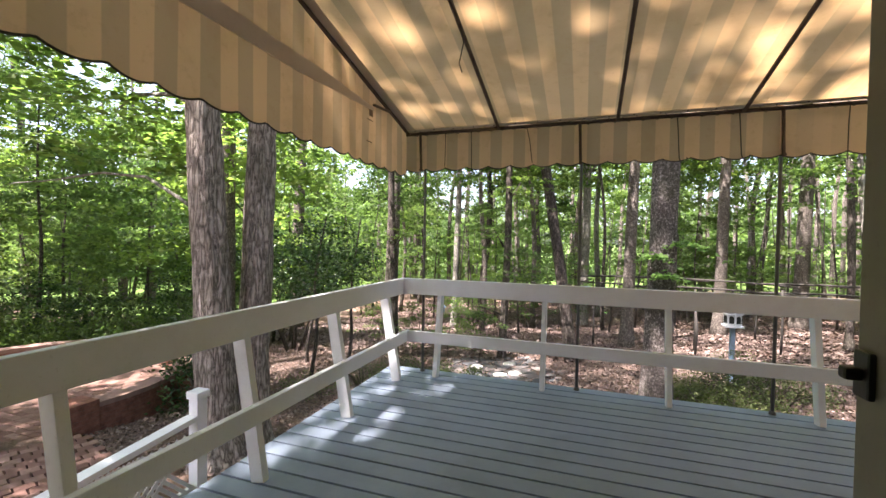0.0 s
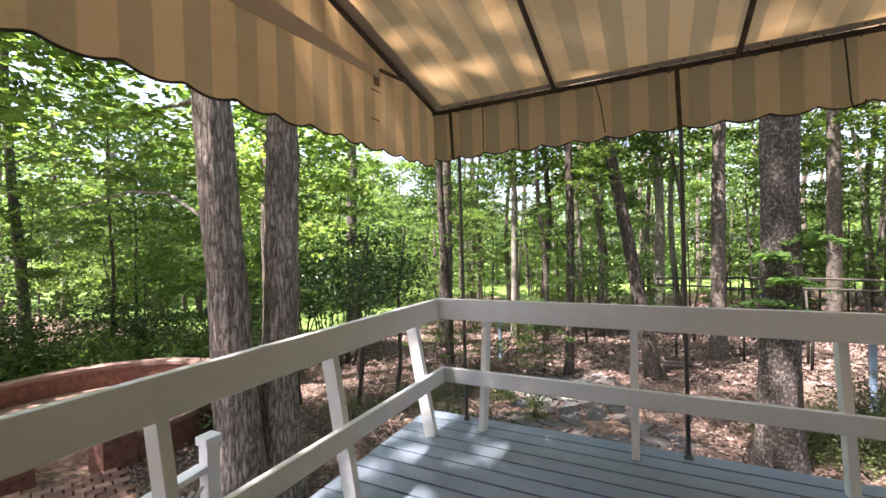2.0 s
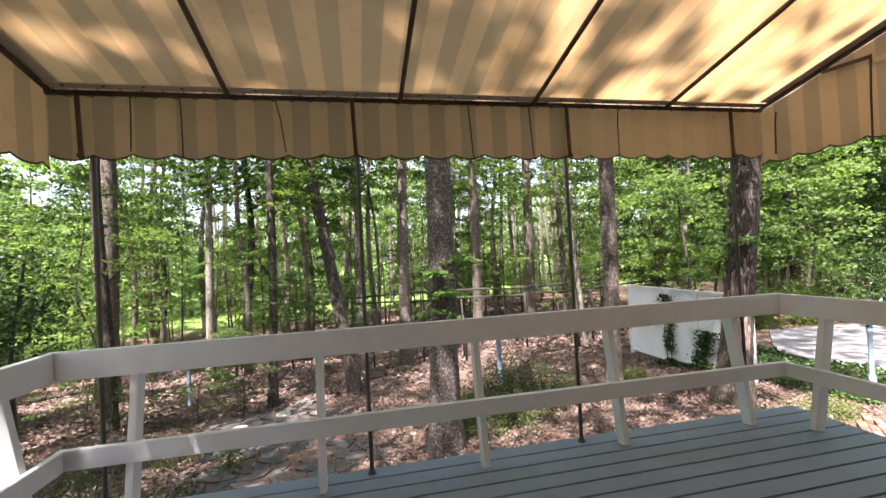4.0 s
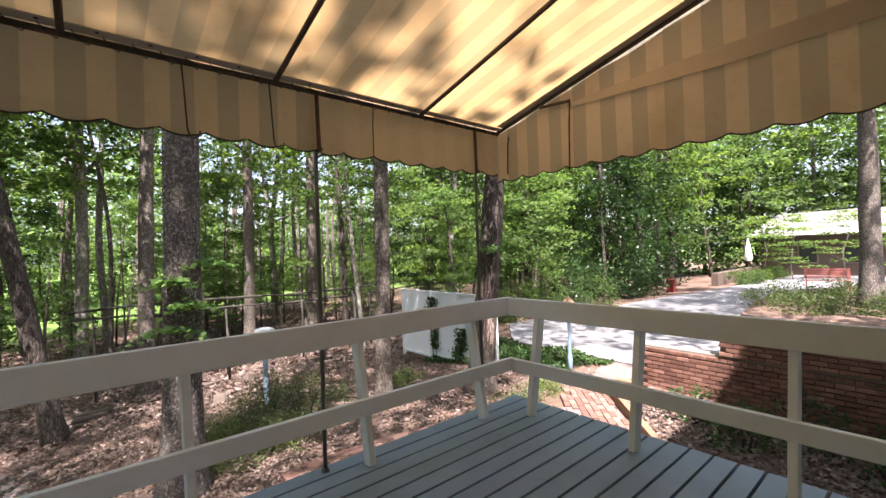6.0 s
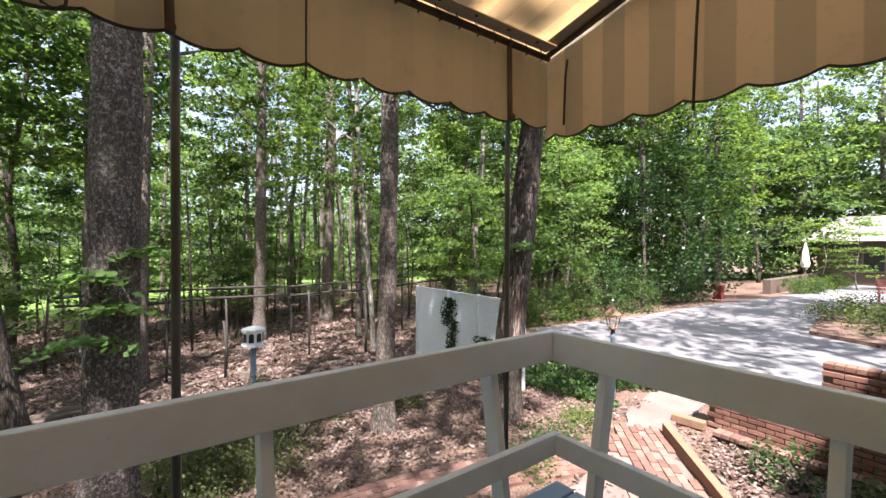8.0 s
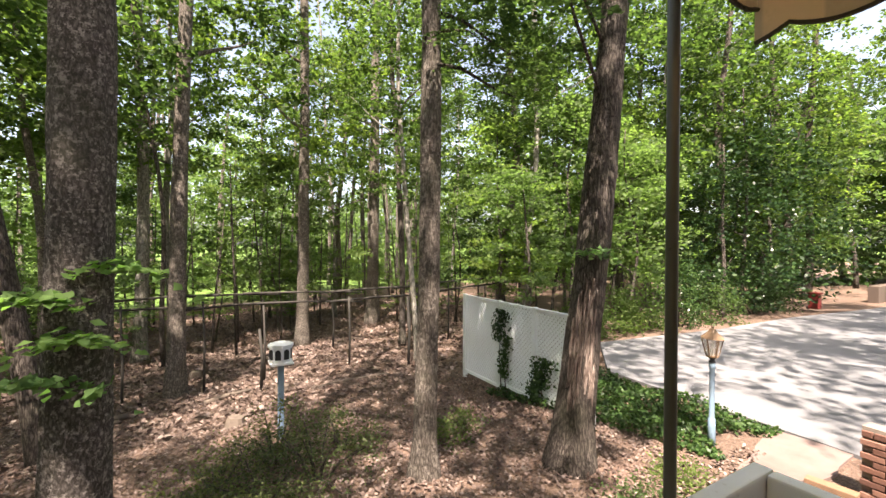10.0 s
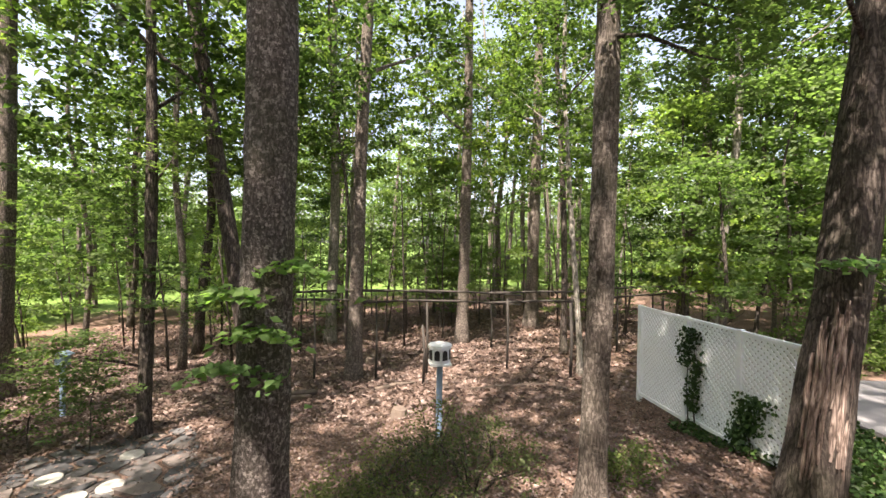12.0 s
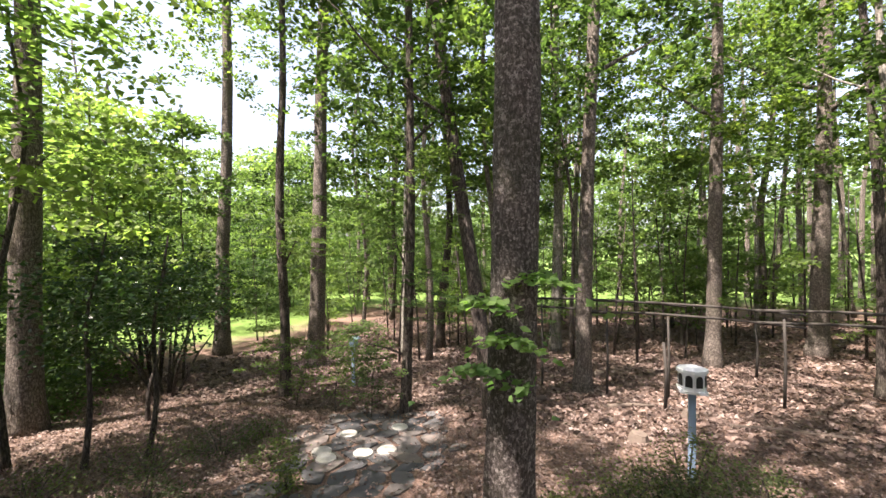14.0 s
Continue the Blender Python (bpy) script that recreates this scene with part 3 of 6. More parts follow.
# ---- house behind ----
house = thing("house_wall", "pale painted house wall with a doorway", "wall", kind="structure")
for x0, x1, z0, z1 in ((-2.95, -0.16, -2.0, 7.2), (0.78, 9.0, -2.0, 7.2), (-0.16, 0.78, 2.08, 7.2), (-0.16, 0.78, -2.0, -0.02)):
    part("wall_panel", boxm((x0, 0.40, z0), (x1, 0.58, z1)), M["siding"], house)
for x0, x1 in ((-2.95, -0.22), (0.84, 9.0)):
    z = 0.02
    while z < 3.3:
        bm = bmesh.new()
        beam(bm, (x0, 0.592, z + 0.08), (x1, 0.592, z + 0.08), 0.014, 0.165, 0.002)
        part("siding_board", bm, M["siding"], house)
        z += 0.17
for lo, hi in (((-0.22, 0.58, 0.0), (-0.16, 0.625, 2.14)), ((0.78, 0.58, 0.0), (0.84, 0.625, 2.14)), ((-0.16, 0.58, 2.08), (0.78, 0.625, 2.14))):
    part("door_trim", boxm(lo, hi, 0.004), M["white"], house)
part("eaves", boxm((-3.2, -3.0, 7.21), (9.3, 0.95, 7.40)), M["siding"], house)
inside = thing("house_inside", "plain dim room behind the doorway", "room", kind="structure")
for lo, hi in (((-2.5, -2.6, -0.1), (3.5, 0.39, -0.02)), ((-2.5, -2.6, 2.6), (3.5, 0.39, 2.7)), ((-2.6, -2.6, -0.02), (-2.5, 0.39, 2.6)), ((3.5, -2.6, -0.02), (3.6, 0.39, 2.6)), ((-2.5, -2.7, -0.02), (3.5, -2.6, 2.6))):
    part("plain_panel", boxm(lo, hi), M["siding"], inside)
sd = thing("storm_door", "olive-grey storm door standing open with a black latch", "door", (0.725, 0.63, 0.0))
part("door_stile", boxm((0, 0.80, 0.02), (0.035, 0.925, 2.05), 0.004), M["doorpaint"], sd)
part("door_stile", boxm((0, 0.0, 0.02), (0.035, 0.11, 2.05), 0.004), M["doorpaint"], sd)
part("door_panel", boxm((0.002, 0.112, 0.02), (0.033, 0.798, 0.75), 0.004), M["doorpaint"], sd)
part("door_rail", boxm((0.002, 0.112, 1.93), (0.033, 0.798, 2.05), 0.004), M["doorpaint"], sd)
part("screen", boxm((0.015, 0.112, 0.75), (0.019, 0.798, 1.93)), M["black"], sd, "dark insect screen")
lt = part("latch", boxm((-0.010, 0.878, 1.165), (-0.001, 0.915, 1.23), 0.004), M["black"], sd, "black latch")
part("lever", boxm((-0.032, 0.884, 1.19), (-0.011, 0.905, 1.208), 0.005), M["black"], lt)

# ---- trees ----
def clump_cloud(gen, centres, radius, thick, per, flatness=0.75):
    """Leaf points in flat, drooping sprays round each centre."""
    c = np.repeat(np.asarray(centres), per, axis=0)
    n = len(c)
    an, r = gen.uniform(0, 2 * math.pi, n), np.sqrt(gen.uniform(0, 1, n)) * np.repeat(radius, per)
    p = c + np.stack([np.cos(an) * r, np.sin(an) * r, gen.normal(0, thick, n) - 0.18 * r * r], 1)
    return p


def crown_mesh(name, seed, n_clump, z0, z1, rad, per, size, mat, spray=0.75, thick=0.10, shape=1.0, broad=0.66, flat=0.55):
    gen = np.random.default_rng(seed)
    z = gen.uniform(0, 1, n_clump) ** 0.9
    prof = np.sin(np.pi * (0.18 + 0.8 * z)) ** 0.7 * shape + (1 - shape)
    r = rad * prof * np.sqrt(gen.uniform(0.05, 1, n_clump))
    an = gen.uniform(0, 2 * math.pi, n_clump)
    lob = 1 + 0.3 * np.sin(an * 3 + seed)
    c = np.stack([np.cos(an) * r * lob, np.sin(an) * r * lob, z0 + (z1 - z0) * z], 1)
    pts = clump_cloud(gen, c, gen.uniform(0.45, 1.0, n_clump) * spray, thick, per)
    return quads_mesh(name, leaves(pts, size, size * broad, 0.4, flat, gen), mat)


CANOPY = [crown_mesh("canopy_leaves", 40 + i, 118, 7.5, 19.0, 4.2, 50, 0.205, M["leaf_canopy"], 0.82, 0.10) for i in range(3)]
UNDER = [crown_mesh("understorey_leaves", 60 + i, 62, 2.0, 8.2, 2.6, 56, 0.165, M[("leaf_bright", "leaf_mid", "leaf_bright", "leaf_mid")[i]], 0.88, 0.09, broad=0.78, flat=0.58) for i in range(4)]
HIGH = [crown_mesh("shade_leaves", 80 + i, 92, 0.0, 7.0, 3.6, 22, 0.26, M["leaf_canopy"], 0.9, 0.2) for i in range(2)]
SPARSE = crown_mesh("sparse_leaves", 84, 70, 0.0, 7.0, 3.4, 16, 0.26, M["leaf_canopy"], 0.9, 0.2)
LOW = [crown_mesh("sapling_leaves", 90 + i, 34, 0.5, 3.6, 1.4, 46, 0.125, M[("leaf_bright", "leaf_mid")[i]], 0.65, 0.04, broad=0.75, flat=0.7) for i in range(2)]


def trunk_points(base, top, rows, bend=0.05, seed=0.0):
    b, t = Vector(base), Vector(top)
    h = (t - b).length
    out = []
    for i in range(rows + 1):
        f = i / rows
        p = b.lerp(t, f)
        k = bend * h * math.sin(math.pi * f)
        out.append(p + Vector((noise.noise((f * 2.2, seed, 0.3)), noise.noise((f * 2.2, seed, 7.7)), 0)) * k)
    return out


def tree(label, base, top, dia, mat, crown=None, crown_at=None, turn=0.0, scale=1.0, n=20, rows=46, flare=0.55, bend=0.04, limbs=4, ridge=0.012, group="", tip=0.45, limb_z=0.45, name="tree"):
    """A tapered trunk with flared foot and limbs, and a leafy crown."""
    base, top = Vector(base), Vector(top)
    ob = thing(name, label, "tree", base, group)
    pts = trunk_points((0, 0, -0.25), top - base, rows, bend, base.x * 3.1 + base.y)
    h = (top - base).length
    rad = []
    for p in pts:
        f = max(p.z, 0) / h
        rad.append(dia / 2 * ((1 - f) * (1 - tip) + tip + flare * math.exp(-max(p.z, 0) / (dia * 0.9))))
    part("trunk", tube(bmesh.new(), pts, rad, n, 0.10, 2.0, ridge=ridge), mat, ob, smooth=True)
    r2 = random.Random(int(abs(base.x * 97 + base.y * 31)) + 5)
    for k in range(limbs):
        f = limb_z + (0.97 - limb_z) * (k + r2.random() * 0.7) / max(limbs, 1)
        i = min(int(f * rows), rows - 1)
        an = r2.uniform(0, 6.28)
        L = r2.uniform(0.10, 0.2) * h
        d = Vector((math.cos(an), math.sin(an), r2.uniform(0.35, 0.9)))
        q = [pts[i] + d * L * s + Vector((0, 0, 0.12 * L * s * s)) + Vector((noise.noise((s * 2, an, 1)), noise.noise((s * 2, an, 5)), 0)) * 0.12 * L for s in (0, 0.2, 0.4, 0.6, 0.8, 1.0)]
        q[0] = pts[i]
        r0 = rad[i] * r2.uniform(0.3, 0.5)
        part("limb", tube(bmesh.new(), q, [r0 * (1 - 0.8 * s / 5) for s in range(6)], 7, 0.1), mat, ob, smooth=True)
    if crown is not None:
        c = new("crown", crown)
        c.parent = ob
        at = crown_at if crown_at is not None else (0, 0, 0)
        c.matrix_basis = Matrix.LocRotScale(at, Euler((0, 0, turn)), (scale, scale, scale * 0.95))
    return ob


def on(x, y):
    return (x, y, ground_z(x, y))


def up(x, y, h, dx=0.0, dy=0.0):
    return (x + dx, y + dy, ground_z(x, y) + h)


# the trees near the deck
tree("shaggy grey-brown twin tree trunk beside the deck", on(-4.10, 5.0), up(-4.10, 5.0, 19, -0.85, -0.3), 0.45, M["bark_shaggy"], HIGH[0], (-0.6, 0, 11.0), 0.3, 1.0, 44, 170, 0.75, 0.012, 4, 0.024, limb_z=0.6, group="large trees by the deck")
tree("shaggy grey-brown twin tree trunk beside the deck", on(-4.02, 5.36), up(-4.02, 5.36, 19, -0.5, 1.4), 0.43, M["bark_shaggy"], HIGH[1], (1.5, -2.5, 10.5), 1.7, 1.15, 44, 170, 0.75, 0.012, 4, 0.024, limb_z=0.6, group="large trees by the deck")
tree("tall dark blotched tree trunk standing before the deck", on(1.52, 8.40), up(1.52, 8.40, 19, 0.1, 0.1), 0.45, M["bark_blotch"], HIGH[0], (0.3, -3.0, 10.5), 2.9, 1.3, 44, 170, 0.45, 0.008, 4, 0.016, limb_z=0.62, group="large trees by the deck")
tree("straight brown tree trunk standing among dead leaves", on(4.86, 9.05), up(4.86, 9.05, 17, 0.25, 0.1), 0.30, M["bark_grey"], HIGH[1], (-1.0, -3.2, 10.5), 0.9, 1.22, 40, 160, 0.55, 0.008, 4, 0.014, limb_z=0.6, group="large trees by the deck")
tree("leaning dark tree with a split pale lower trunk", on(6.50, 8.15), up(6.50, 8.15, 18, 2.7, 0.3), 0.46, M["bark_dark"], HIGH[0], (0.9, -1.8, 11), 4.0, 0.95, 44, 170, 0.5, 0.008, 4, 0.02, limb_z=0.6, group="large trees by the deck")
# leafy low branches of the twin trees
for at, sc, tn in (((-3.4, 0.9, 3.6), 1.25, 0.4), ((-4.4, -1.2, 4.4), 1.35, 2.0), ((-2.6, 2.4, 4.6), 1.2, 3.3)):
    tw = next(o for o in bpy.data.objects if o.get("label", "").startswith("shaggy"))
    c = new("branch_leaves", LOW[0])
    c.parent = tw
    c.matrix_basis = Matrix.LocRotScale(at, Euler((0.15, 0.1, tn)), (sc * 1.25, sc * 1.25, sc * 0.7))
    e_ = Vector(at) + Vector((0, 0, 1.5))
    part("limb", tube(bmesh.new(), [(-0.1, 0, e_.z - 0.7), (e_.x * 0.35, e_.y * 0.35, e_.z - 0.1), (e_.x * 0.75, e_.y * 0.75, e_.z + 0.15), tuple(e_)], [0.05, 0.038, 0.026, 0.01], 7, 0.1), M["bark_pale"], tw, smooth=True)
part("limb", tube(bmesh.new(), [(-0.15, 0.0, 3.1), (-0.72, 0.05, 3.42), (-1.5, 0.1, 3.78), (-2.6, 0.2, 3.9), (-4.2, 0.4, 3.86), (-6.0, 0.7, 3.9)], [0.03, 0.026, 0.022, 0.019, 0.015, 0.006], 7, 0.1), M["bark_pale"], next(o for o in bpy.data.objects if o.get("label", "").startswith("shaggy")), "pale arching bare branch", True)
tf_ = next(o for o in bpy.data.objects if o.get("label", "").startswith("leaning dark tree"))
for at, sc, tn in (((-0.9, -0.5, 5.2), 0.62, 1.0), ((0.3, 0.4, 6.0), 0.7, 2.6)):
    c = new("branch_leaves", LOW[1])
    c.parent = tf_
    c.matrix_basis = Matrix.LocRotScale(at, Euler((0.1, 0.1, tn)), (sc * 1.3, sc * 1.3, sc * 0.7))
    part("limb", tube(bmesh.new(), [(0.75, 0.1, at[2] - 0.3), (at[0] * 0.6 + 0.3, at[1] * 0.6, at[2] + 0.4), (at[0], at[1], at[2] + 1.2)], [0.026, 0.02, 0.008], 7, 0.1), M["bark_dark"], tf_, smooth=True)
for x, y in ((11.2, -0.8), (16.5, -0.5), (22.5, -2.0)):
    tree("tall leafy tree beside the driveway", (x, y, -1.3), (x + 0.3, y + 0.2, 16), 0.4, M["bark_grey"], HIGH[1], (0.3, 2.0, 9.0), x, 1.35, 12, 24, 0.5, 0.02, 4, 0.01, "large trees by the deck", limb_z=0.55)
# the standing trees of the wood
STEMS = [
    ("slender dark leafy tree in the wood", -2.0, 13.5, 0.24, 15, 0.1, "bark_dark", 0),
    ("grey-brown tree trunk in the wood", 1.8, 16.5, 0.42, 19, 0.5, "bark_grey", 1),
    ("dark leaning tree trunk in the wood", 0.12, 13.6, 0.35, 17, -2.85, "bark_dark", 2),
    ("slender dark curved tree in the wood", -5.8, 13.8, 0.27, 16, -0.4, "bark_dark", 0),
    ("stout grey tree trunk with flared foot", -8.0, 17.9, 0.62, 20, 0.4, "bark_grey", 1),
    ("tall straight grey tree trunk by the lawn", -13.6, 18.6, 0.62, 20, 0.2, "bark_grey", 2),
    ("thick grey tree trunk behind evergreen shrubs", -9.15, 9.8, 0.58, 19, 0.1, "bark_grey", 1),
    ("grey tree trunk behind the bird feeder", 5.75, 21.0, 0.48, 20, 0.2, "bark_grey", 2),
    ("brown tree trunk with flared foot in the wood", 9.8, 24.2, 0.62, 20, 0.3, "bark_grey", 0),
    ("pale tree trunk hung with ivy in the wood", 0.3, 24.0, 0.48, 20, 0.2, "bark_pale", 1),
    ("thin pale forked tree in the wood", 7.6, 14.7, 0.16, 12, -0.6, "bark_pale", 2),
    ("pale far tree trunk in the wood", -6.0, 21.5, 0.36, 18, 0.1, "bark_pale", 0),
    ("dark slim tree trunk in the wood", 8.4, 17.5, 0.22, 16, -0.3, "bark_dark", 1),
]
for label, x, y, dia, h, dx, mt, k in STEMS:
    tree(label, on(x, y), up(x, y, h, dx, 0.1), dia, M[mt], CANOPY[k], (dx * 0.7, 0, 4.5 if x < -4 else 0), x + y, 0.85 * h / 18, 18, 40, 0.5, 0.012 if dia > 0.3 else 0.022, 2 if x < -4 else 5, 0.01, "trees of the wood", limb_z=0.8 if x < -4 else 0.4)


def side_branch(owner, at, sc, turn, kind, h):
    """A leafy branch reaching out from a trunk."""
    ob = next(o for o in bpy.data.objects if o.get("label", "").startswith(owner))
    c = new("branch_leaves", LOW[kind])
    c.parent = ob
    c.matrix_basis = Matrix.LocRotScale(at, Euler((0.12, 0.08, turn)), (sc * 1.2, sc * 1.2, sc * 0.8))
    e = Vector(at) + Vector((0, 0, sc * 1.6))
    part("limb", tube(bmesh.new(), [(0.0, 0, h), (e.x * 0.4, e.y * 0.4, h * 0.6 + e.z * 0.4 + 0.1), (e.x * 0.8, e.y * 0.8, e.z + 0.1), tuple(e)], [0.032, 0.024, 0.016, 0.006], 6, 0.1), M["bark_dark"], ob, smooth=True)


for at, sc, tn, k, h in (((0.95, -0.65, 4.15), 0.42, 0.4, 1, 5.3), ((1.35, -0.2, 4.9), 0.42, 2.0, 1, 6.0), ((0.55, -0.4, 5.0), 0.36, 4.0, 1, 5.6)):
    side_branch("straight brown", at, sc, tn, k, h)
for at, sc, tn, k, h in (((-0.9, -0.5, 0.7), 0.50, 0.4, 1, 1.3), ((0.5, -0.3, 1.9), 0.5, 2.0, 1, 2.2), ((-0.5, 0.2, 3.0), 0.6, 4.0, 1, 3.4), ((0.6, 0.1, 4.2), 0.65, 1.0, 1, 4.6)):
    side_branch("slender dark leafy", at, sc, tn, k, h)
for at, sc, tn, k, h in (((0.9, -0.5, 3.2), 0.6, 1.4, 1, 3.6), ((-0.7, 0.2, 4.4), 0.65, 3.0, 1, 4.8)):
    side_branch("slender dark curved", at, sc, tn, k, h)


def free_spot(x, y):
    """True where the wood is thick enough for more trees."""
    if y < 9 and -9 < x < 34:
        return False
    if x > 7.0 and y < 14.5:
        return False
    if -17 < x < 8 and y < 19.5 and not (x < -8 and y > 12.5):
        return False
    if x < -8 and y < 12.5 and (x + 11.5) ** 2 + (y - 6) ** 2 < 6.2 ** 2:
        return False
    if -30 < x < -16 and 14 < y < 24:
        return False
    return all((x - s[1]) ** 2 + (y - s[2]) ** 2 > 1.6 for s in STEMS)


def scatter(count, x0, x1, y0, y1, gap, gen):
    out, tries = [], 0
    while len(out) < count and tries < 6000:
        tries += 1
        x, y = gen.uniform(x0, x1), gen.uniform(y0, y1)
        if free_spot(x, y) and all((x - a_) ** 2 + (y - b_) ** 2 > gap * gap for a_, b_ in out):
            out.append((x, y))
    return out


wood = random.Random(5)
def open_sky(x, y):
    """True in the strip of lawn where the sky shows above low trees."""
    return 33 < math.degrees(math.atan2(2.3 - x, y - 4.75)) < 58


# three trees out of view, added to dapple the awning and deck
tree("unseen tall shade tree beside the house", on(-8.0, 0.9), up(-8.0, 0.9, 17, 0.5, 0.1), 0.45, M["bark_grey"], HIGH[1], (0.6, 0.2, 8.5), 2.2, 1.15, 16, 30, 0.5, 0.02, 4, 0.01, "large trees by the deck", limb_z=0.55)
tree("unseen tall shade tree behind the house", on(-6.4, -3.0), up(-6.4, -3.0, 17, 0.5, 0.1), 0.45, M["bark_grey"], HIGH[0], (1.2, 1.2, 9.5), 0.7, 1.25, 12, 24, 0.5, 0.02, 4, 0.01, "large trees by the deck", limb_z=0.55)
tree("unseen tall shade tree behind the house", on(-4.9, -2.2), up(-4.9, -2.2, 17, 0.6, 0.3), 0.42, M["bark_grey"], SPARSE, (1.2, 0.9, 9.8), 1.9, 1.1, 12, 24, 0.5, 0.02, 4, 0.01, "large trees by the deck", limb_z=0.62)
for i, (x, y) in enumerate(q_ for q_ in scatter(54, -38, 34, 15, 36, 2.5, wood) if not open_sky(*q_)):
    dia = wood.choice((0.16, 0.2, 0.26, 0.34, 0.42))
    h = wood.uniform(14, 20)
    tree("tall leafy forest tree", on(x, y), up(x, y, h, wood.uniform(-1, 1), wood.uniform(-1, 1)), dia, M[wood.choice(("bark_dark", "bark_grey", "bark_grey", "bark_pale"))], CANOPY[i % 3], (0, 0, 0), wood.uniform(0, 6), wood.uniform(0.8, 1.1), 9, 16, 0.4, 0.05, 3, 0.0, "trees of the wood", limb_z=0.45)
for i, (x, y) in enumerate(scatter(64, -36, 36, 12, 40, 2.0, wood)):
    h = wood.uniform(5, 9)
    tree("young understorey tree with layered green leaves", on(x, y), up(x, y, h, wood.uniform(-0.8, 0.8), wood.uniform(-0.6, 0.6)), wood.uniform(0.07, 0.13), M[wood.choice(("bark_dark", "bark_grey"))], UNDER[i % 4], (0, 0, 0), wood.uniform(0, 6), h / 8.0 * wood.uniform(0.85, 1.15), 7, 14, 0.2, 0.08, 3, 0.0, "understorey trees", tip=0.25, limb_z=0.2)
# trees out of view, added so their crowns shade the patio
for x, y, tn in ((-13.0, -1.6, 0.3), (-15.4, 3.6, 1.8)):
    tree("unseen tall shade tree beside the round patio", on(x, y), up(x, y, 16, 0.4, 0.2), 0.38, M["bark_grey"], HIGH[int(-x) % 2], (0.2, 0.8, 6.5), tn, 1.2, 12, 24, 0.5, 0.03, 4, 0.0, "large trees by the deck", limb_z=0.45)
# woods to the left, beyond the round patio
for i, (x, y) in enumerate([(-13.5, 13.5), (-17.8, 10.8), (-19.5, 6.0), (-18.0, 1.5), (-15.5, -2.5), (-21.5, 9.0), (-16.2, 13.0), (-22.5, 3.0), (-11.0, -3.0), (-23.5, 12.5), (-12.3, 12.6), (-20.0, 15.5)]):
    h = wood.uniform(6, 9)
    tree("young understorey tree with layered green leaves", on(x, y), up(x, y, h, wood.uniform(-0.8, 0.8), 0.2), 0.12, M["bark_dark"], UNDER[i % 4], (0, 0, 0), wood.uniform(0, 6), h / 7.5, 7, 14, 0.2, 0.08, 3, 0.0, "understorey trees", tip=0.25, limb_z=0.2)
for i, (x, y) in enumerate([(-18.5, 4.0), (-20.5, 8.5), (-24, 5.5), (-21, 0), (-17.4, 5.6)]):
    tree("tall leafy forest tree", on(x, y), up(x, y, 18, wood.uniform(-1, 1), 0.3), wood.uniform(0.25, 0.45), M[("bark_dark", "bark_grey")[i % 2]], CANOPY[i % 3], (0, 0, 0), wood.uniform(0, 6), 1.0, 10, 20, 0.4, 0.05, 3, 0.0, "trees of the wood", limb_z=0.4)
for i, (x, y, lift) in enumerate([(-7.0, 8.6, 2.4), (-9.4, 0.4, 2.0), (-13.2, 0.3, 1.2), (-15.8, 2.2, 1.0), (-6.6, 1.0, 2.8), (-16.6, 9.5, 1.0)]):
    tree("young maple with bright layered leaves by the patio", on(x, y), up(x, y, 9, wood.uniform(-0.6, 0.6), 0.2), 0.14, M["bark_dark"], UNDER[(0, 2)[i % 2]], (0, 0, lift), wood.uniform(0, 6), 1.05, 8, 18, 0.3, 0.06, 4, 0.0, "understorey trees", tip=0.25, limb_z=0.35)
for i, (x, y) in enumerate(scatter(45, -30, 26, 22, 38, 1.4, wood)):
    tree("leafy green sapling on the wood floor", on(x, y), up(x, y, wood.uniform(3, 4.5), wood.uniform(-0.4, 0.4), 0.1), 0.045, M["bark_dark"], LOW[i % 2], (0, 0, 0), wood.uniform(0, 6), wood.uniform(0.7, 1.3), 6, 8, 0.2, 0.1, 1, 0.0, "saplings", tip=0.3, limb_z=0.3, name="sapling")
for x, y, sc_ in ((-3.6, 13.0, 0.55), (-4.8, 13.1, 0.5), (-2.6, 12.9, 0.42), (-6.9, 14.6, 0.6)):
    tree("low leafy maple sapling among the trunks", on(x, y), up(x, y, 2.0, 0.2, 0.1), 0.03, M["bark_dark"], LOW[1], (0, 0, 0), x * 3, sc_, 6, 8, 0.2, 0.1, 1, 0.0, "saplings", tip=0.3, limb_z=0.3, name="sapling")
# trees beyond the driveway
for i, (x, y, s) in enumerate([(13.5, 14.8, 1.0), (16.0, 14.0, 0.9), (17.3, 15.6, 1.0), (15.0, 17.0, 1.2), (18.5, 17.5, 1.2), (24.5, 17.5, 1.3), (27, 16, 1.2), (30, 15, 1.1), (12.2, 16.8, 1.0), (34, 17, 1.3), (21.5, 18.5, 1.2), (11.0, 14.4, 0.7)]):
    tree("young understorey tree with layered green leaves", on(x, y), up(x, y, 8 * s, wood.uniform(-0.8, 0.8), 0.2), 0.14, M["bark_dark"], UNDER[(0, 2)[i % 2]], (0, 0, 0), wood.uniform(0, 6), s, 7, 14, 0.2, 0.08, 3, 0.0, "understorey trees", tip=0.25, limb_z=0.2)
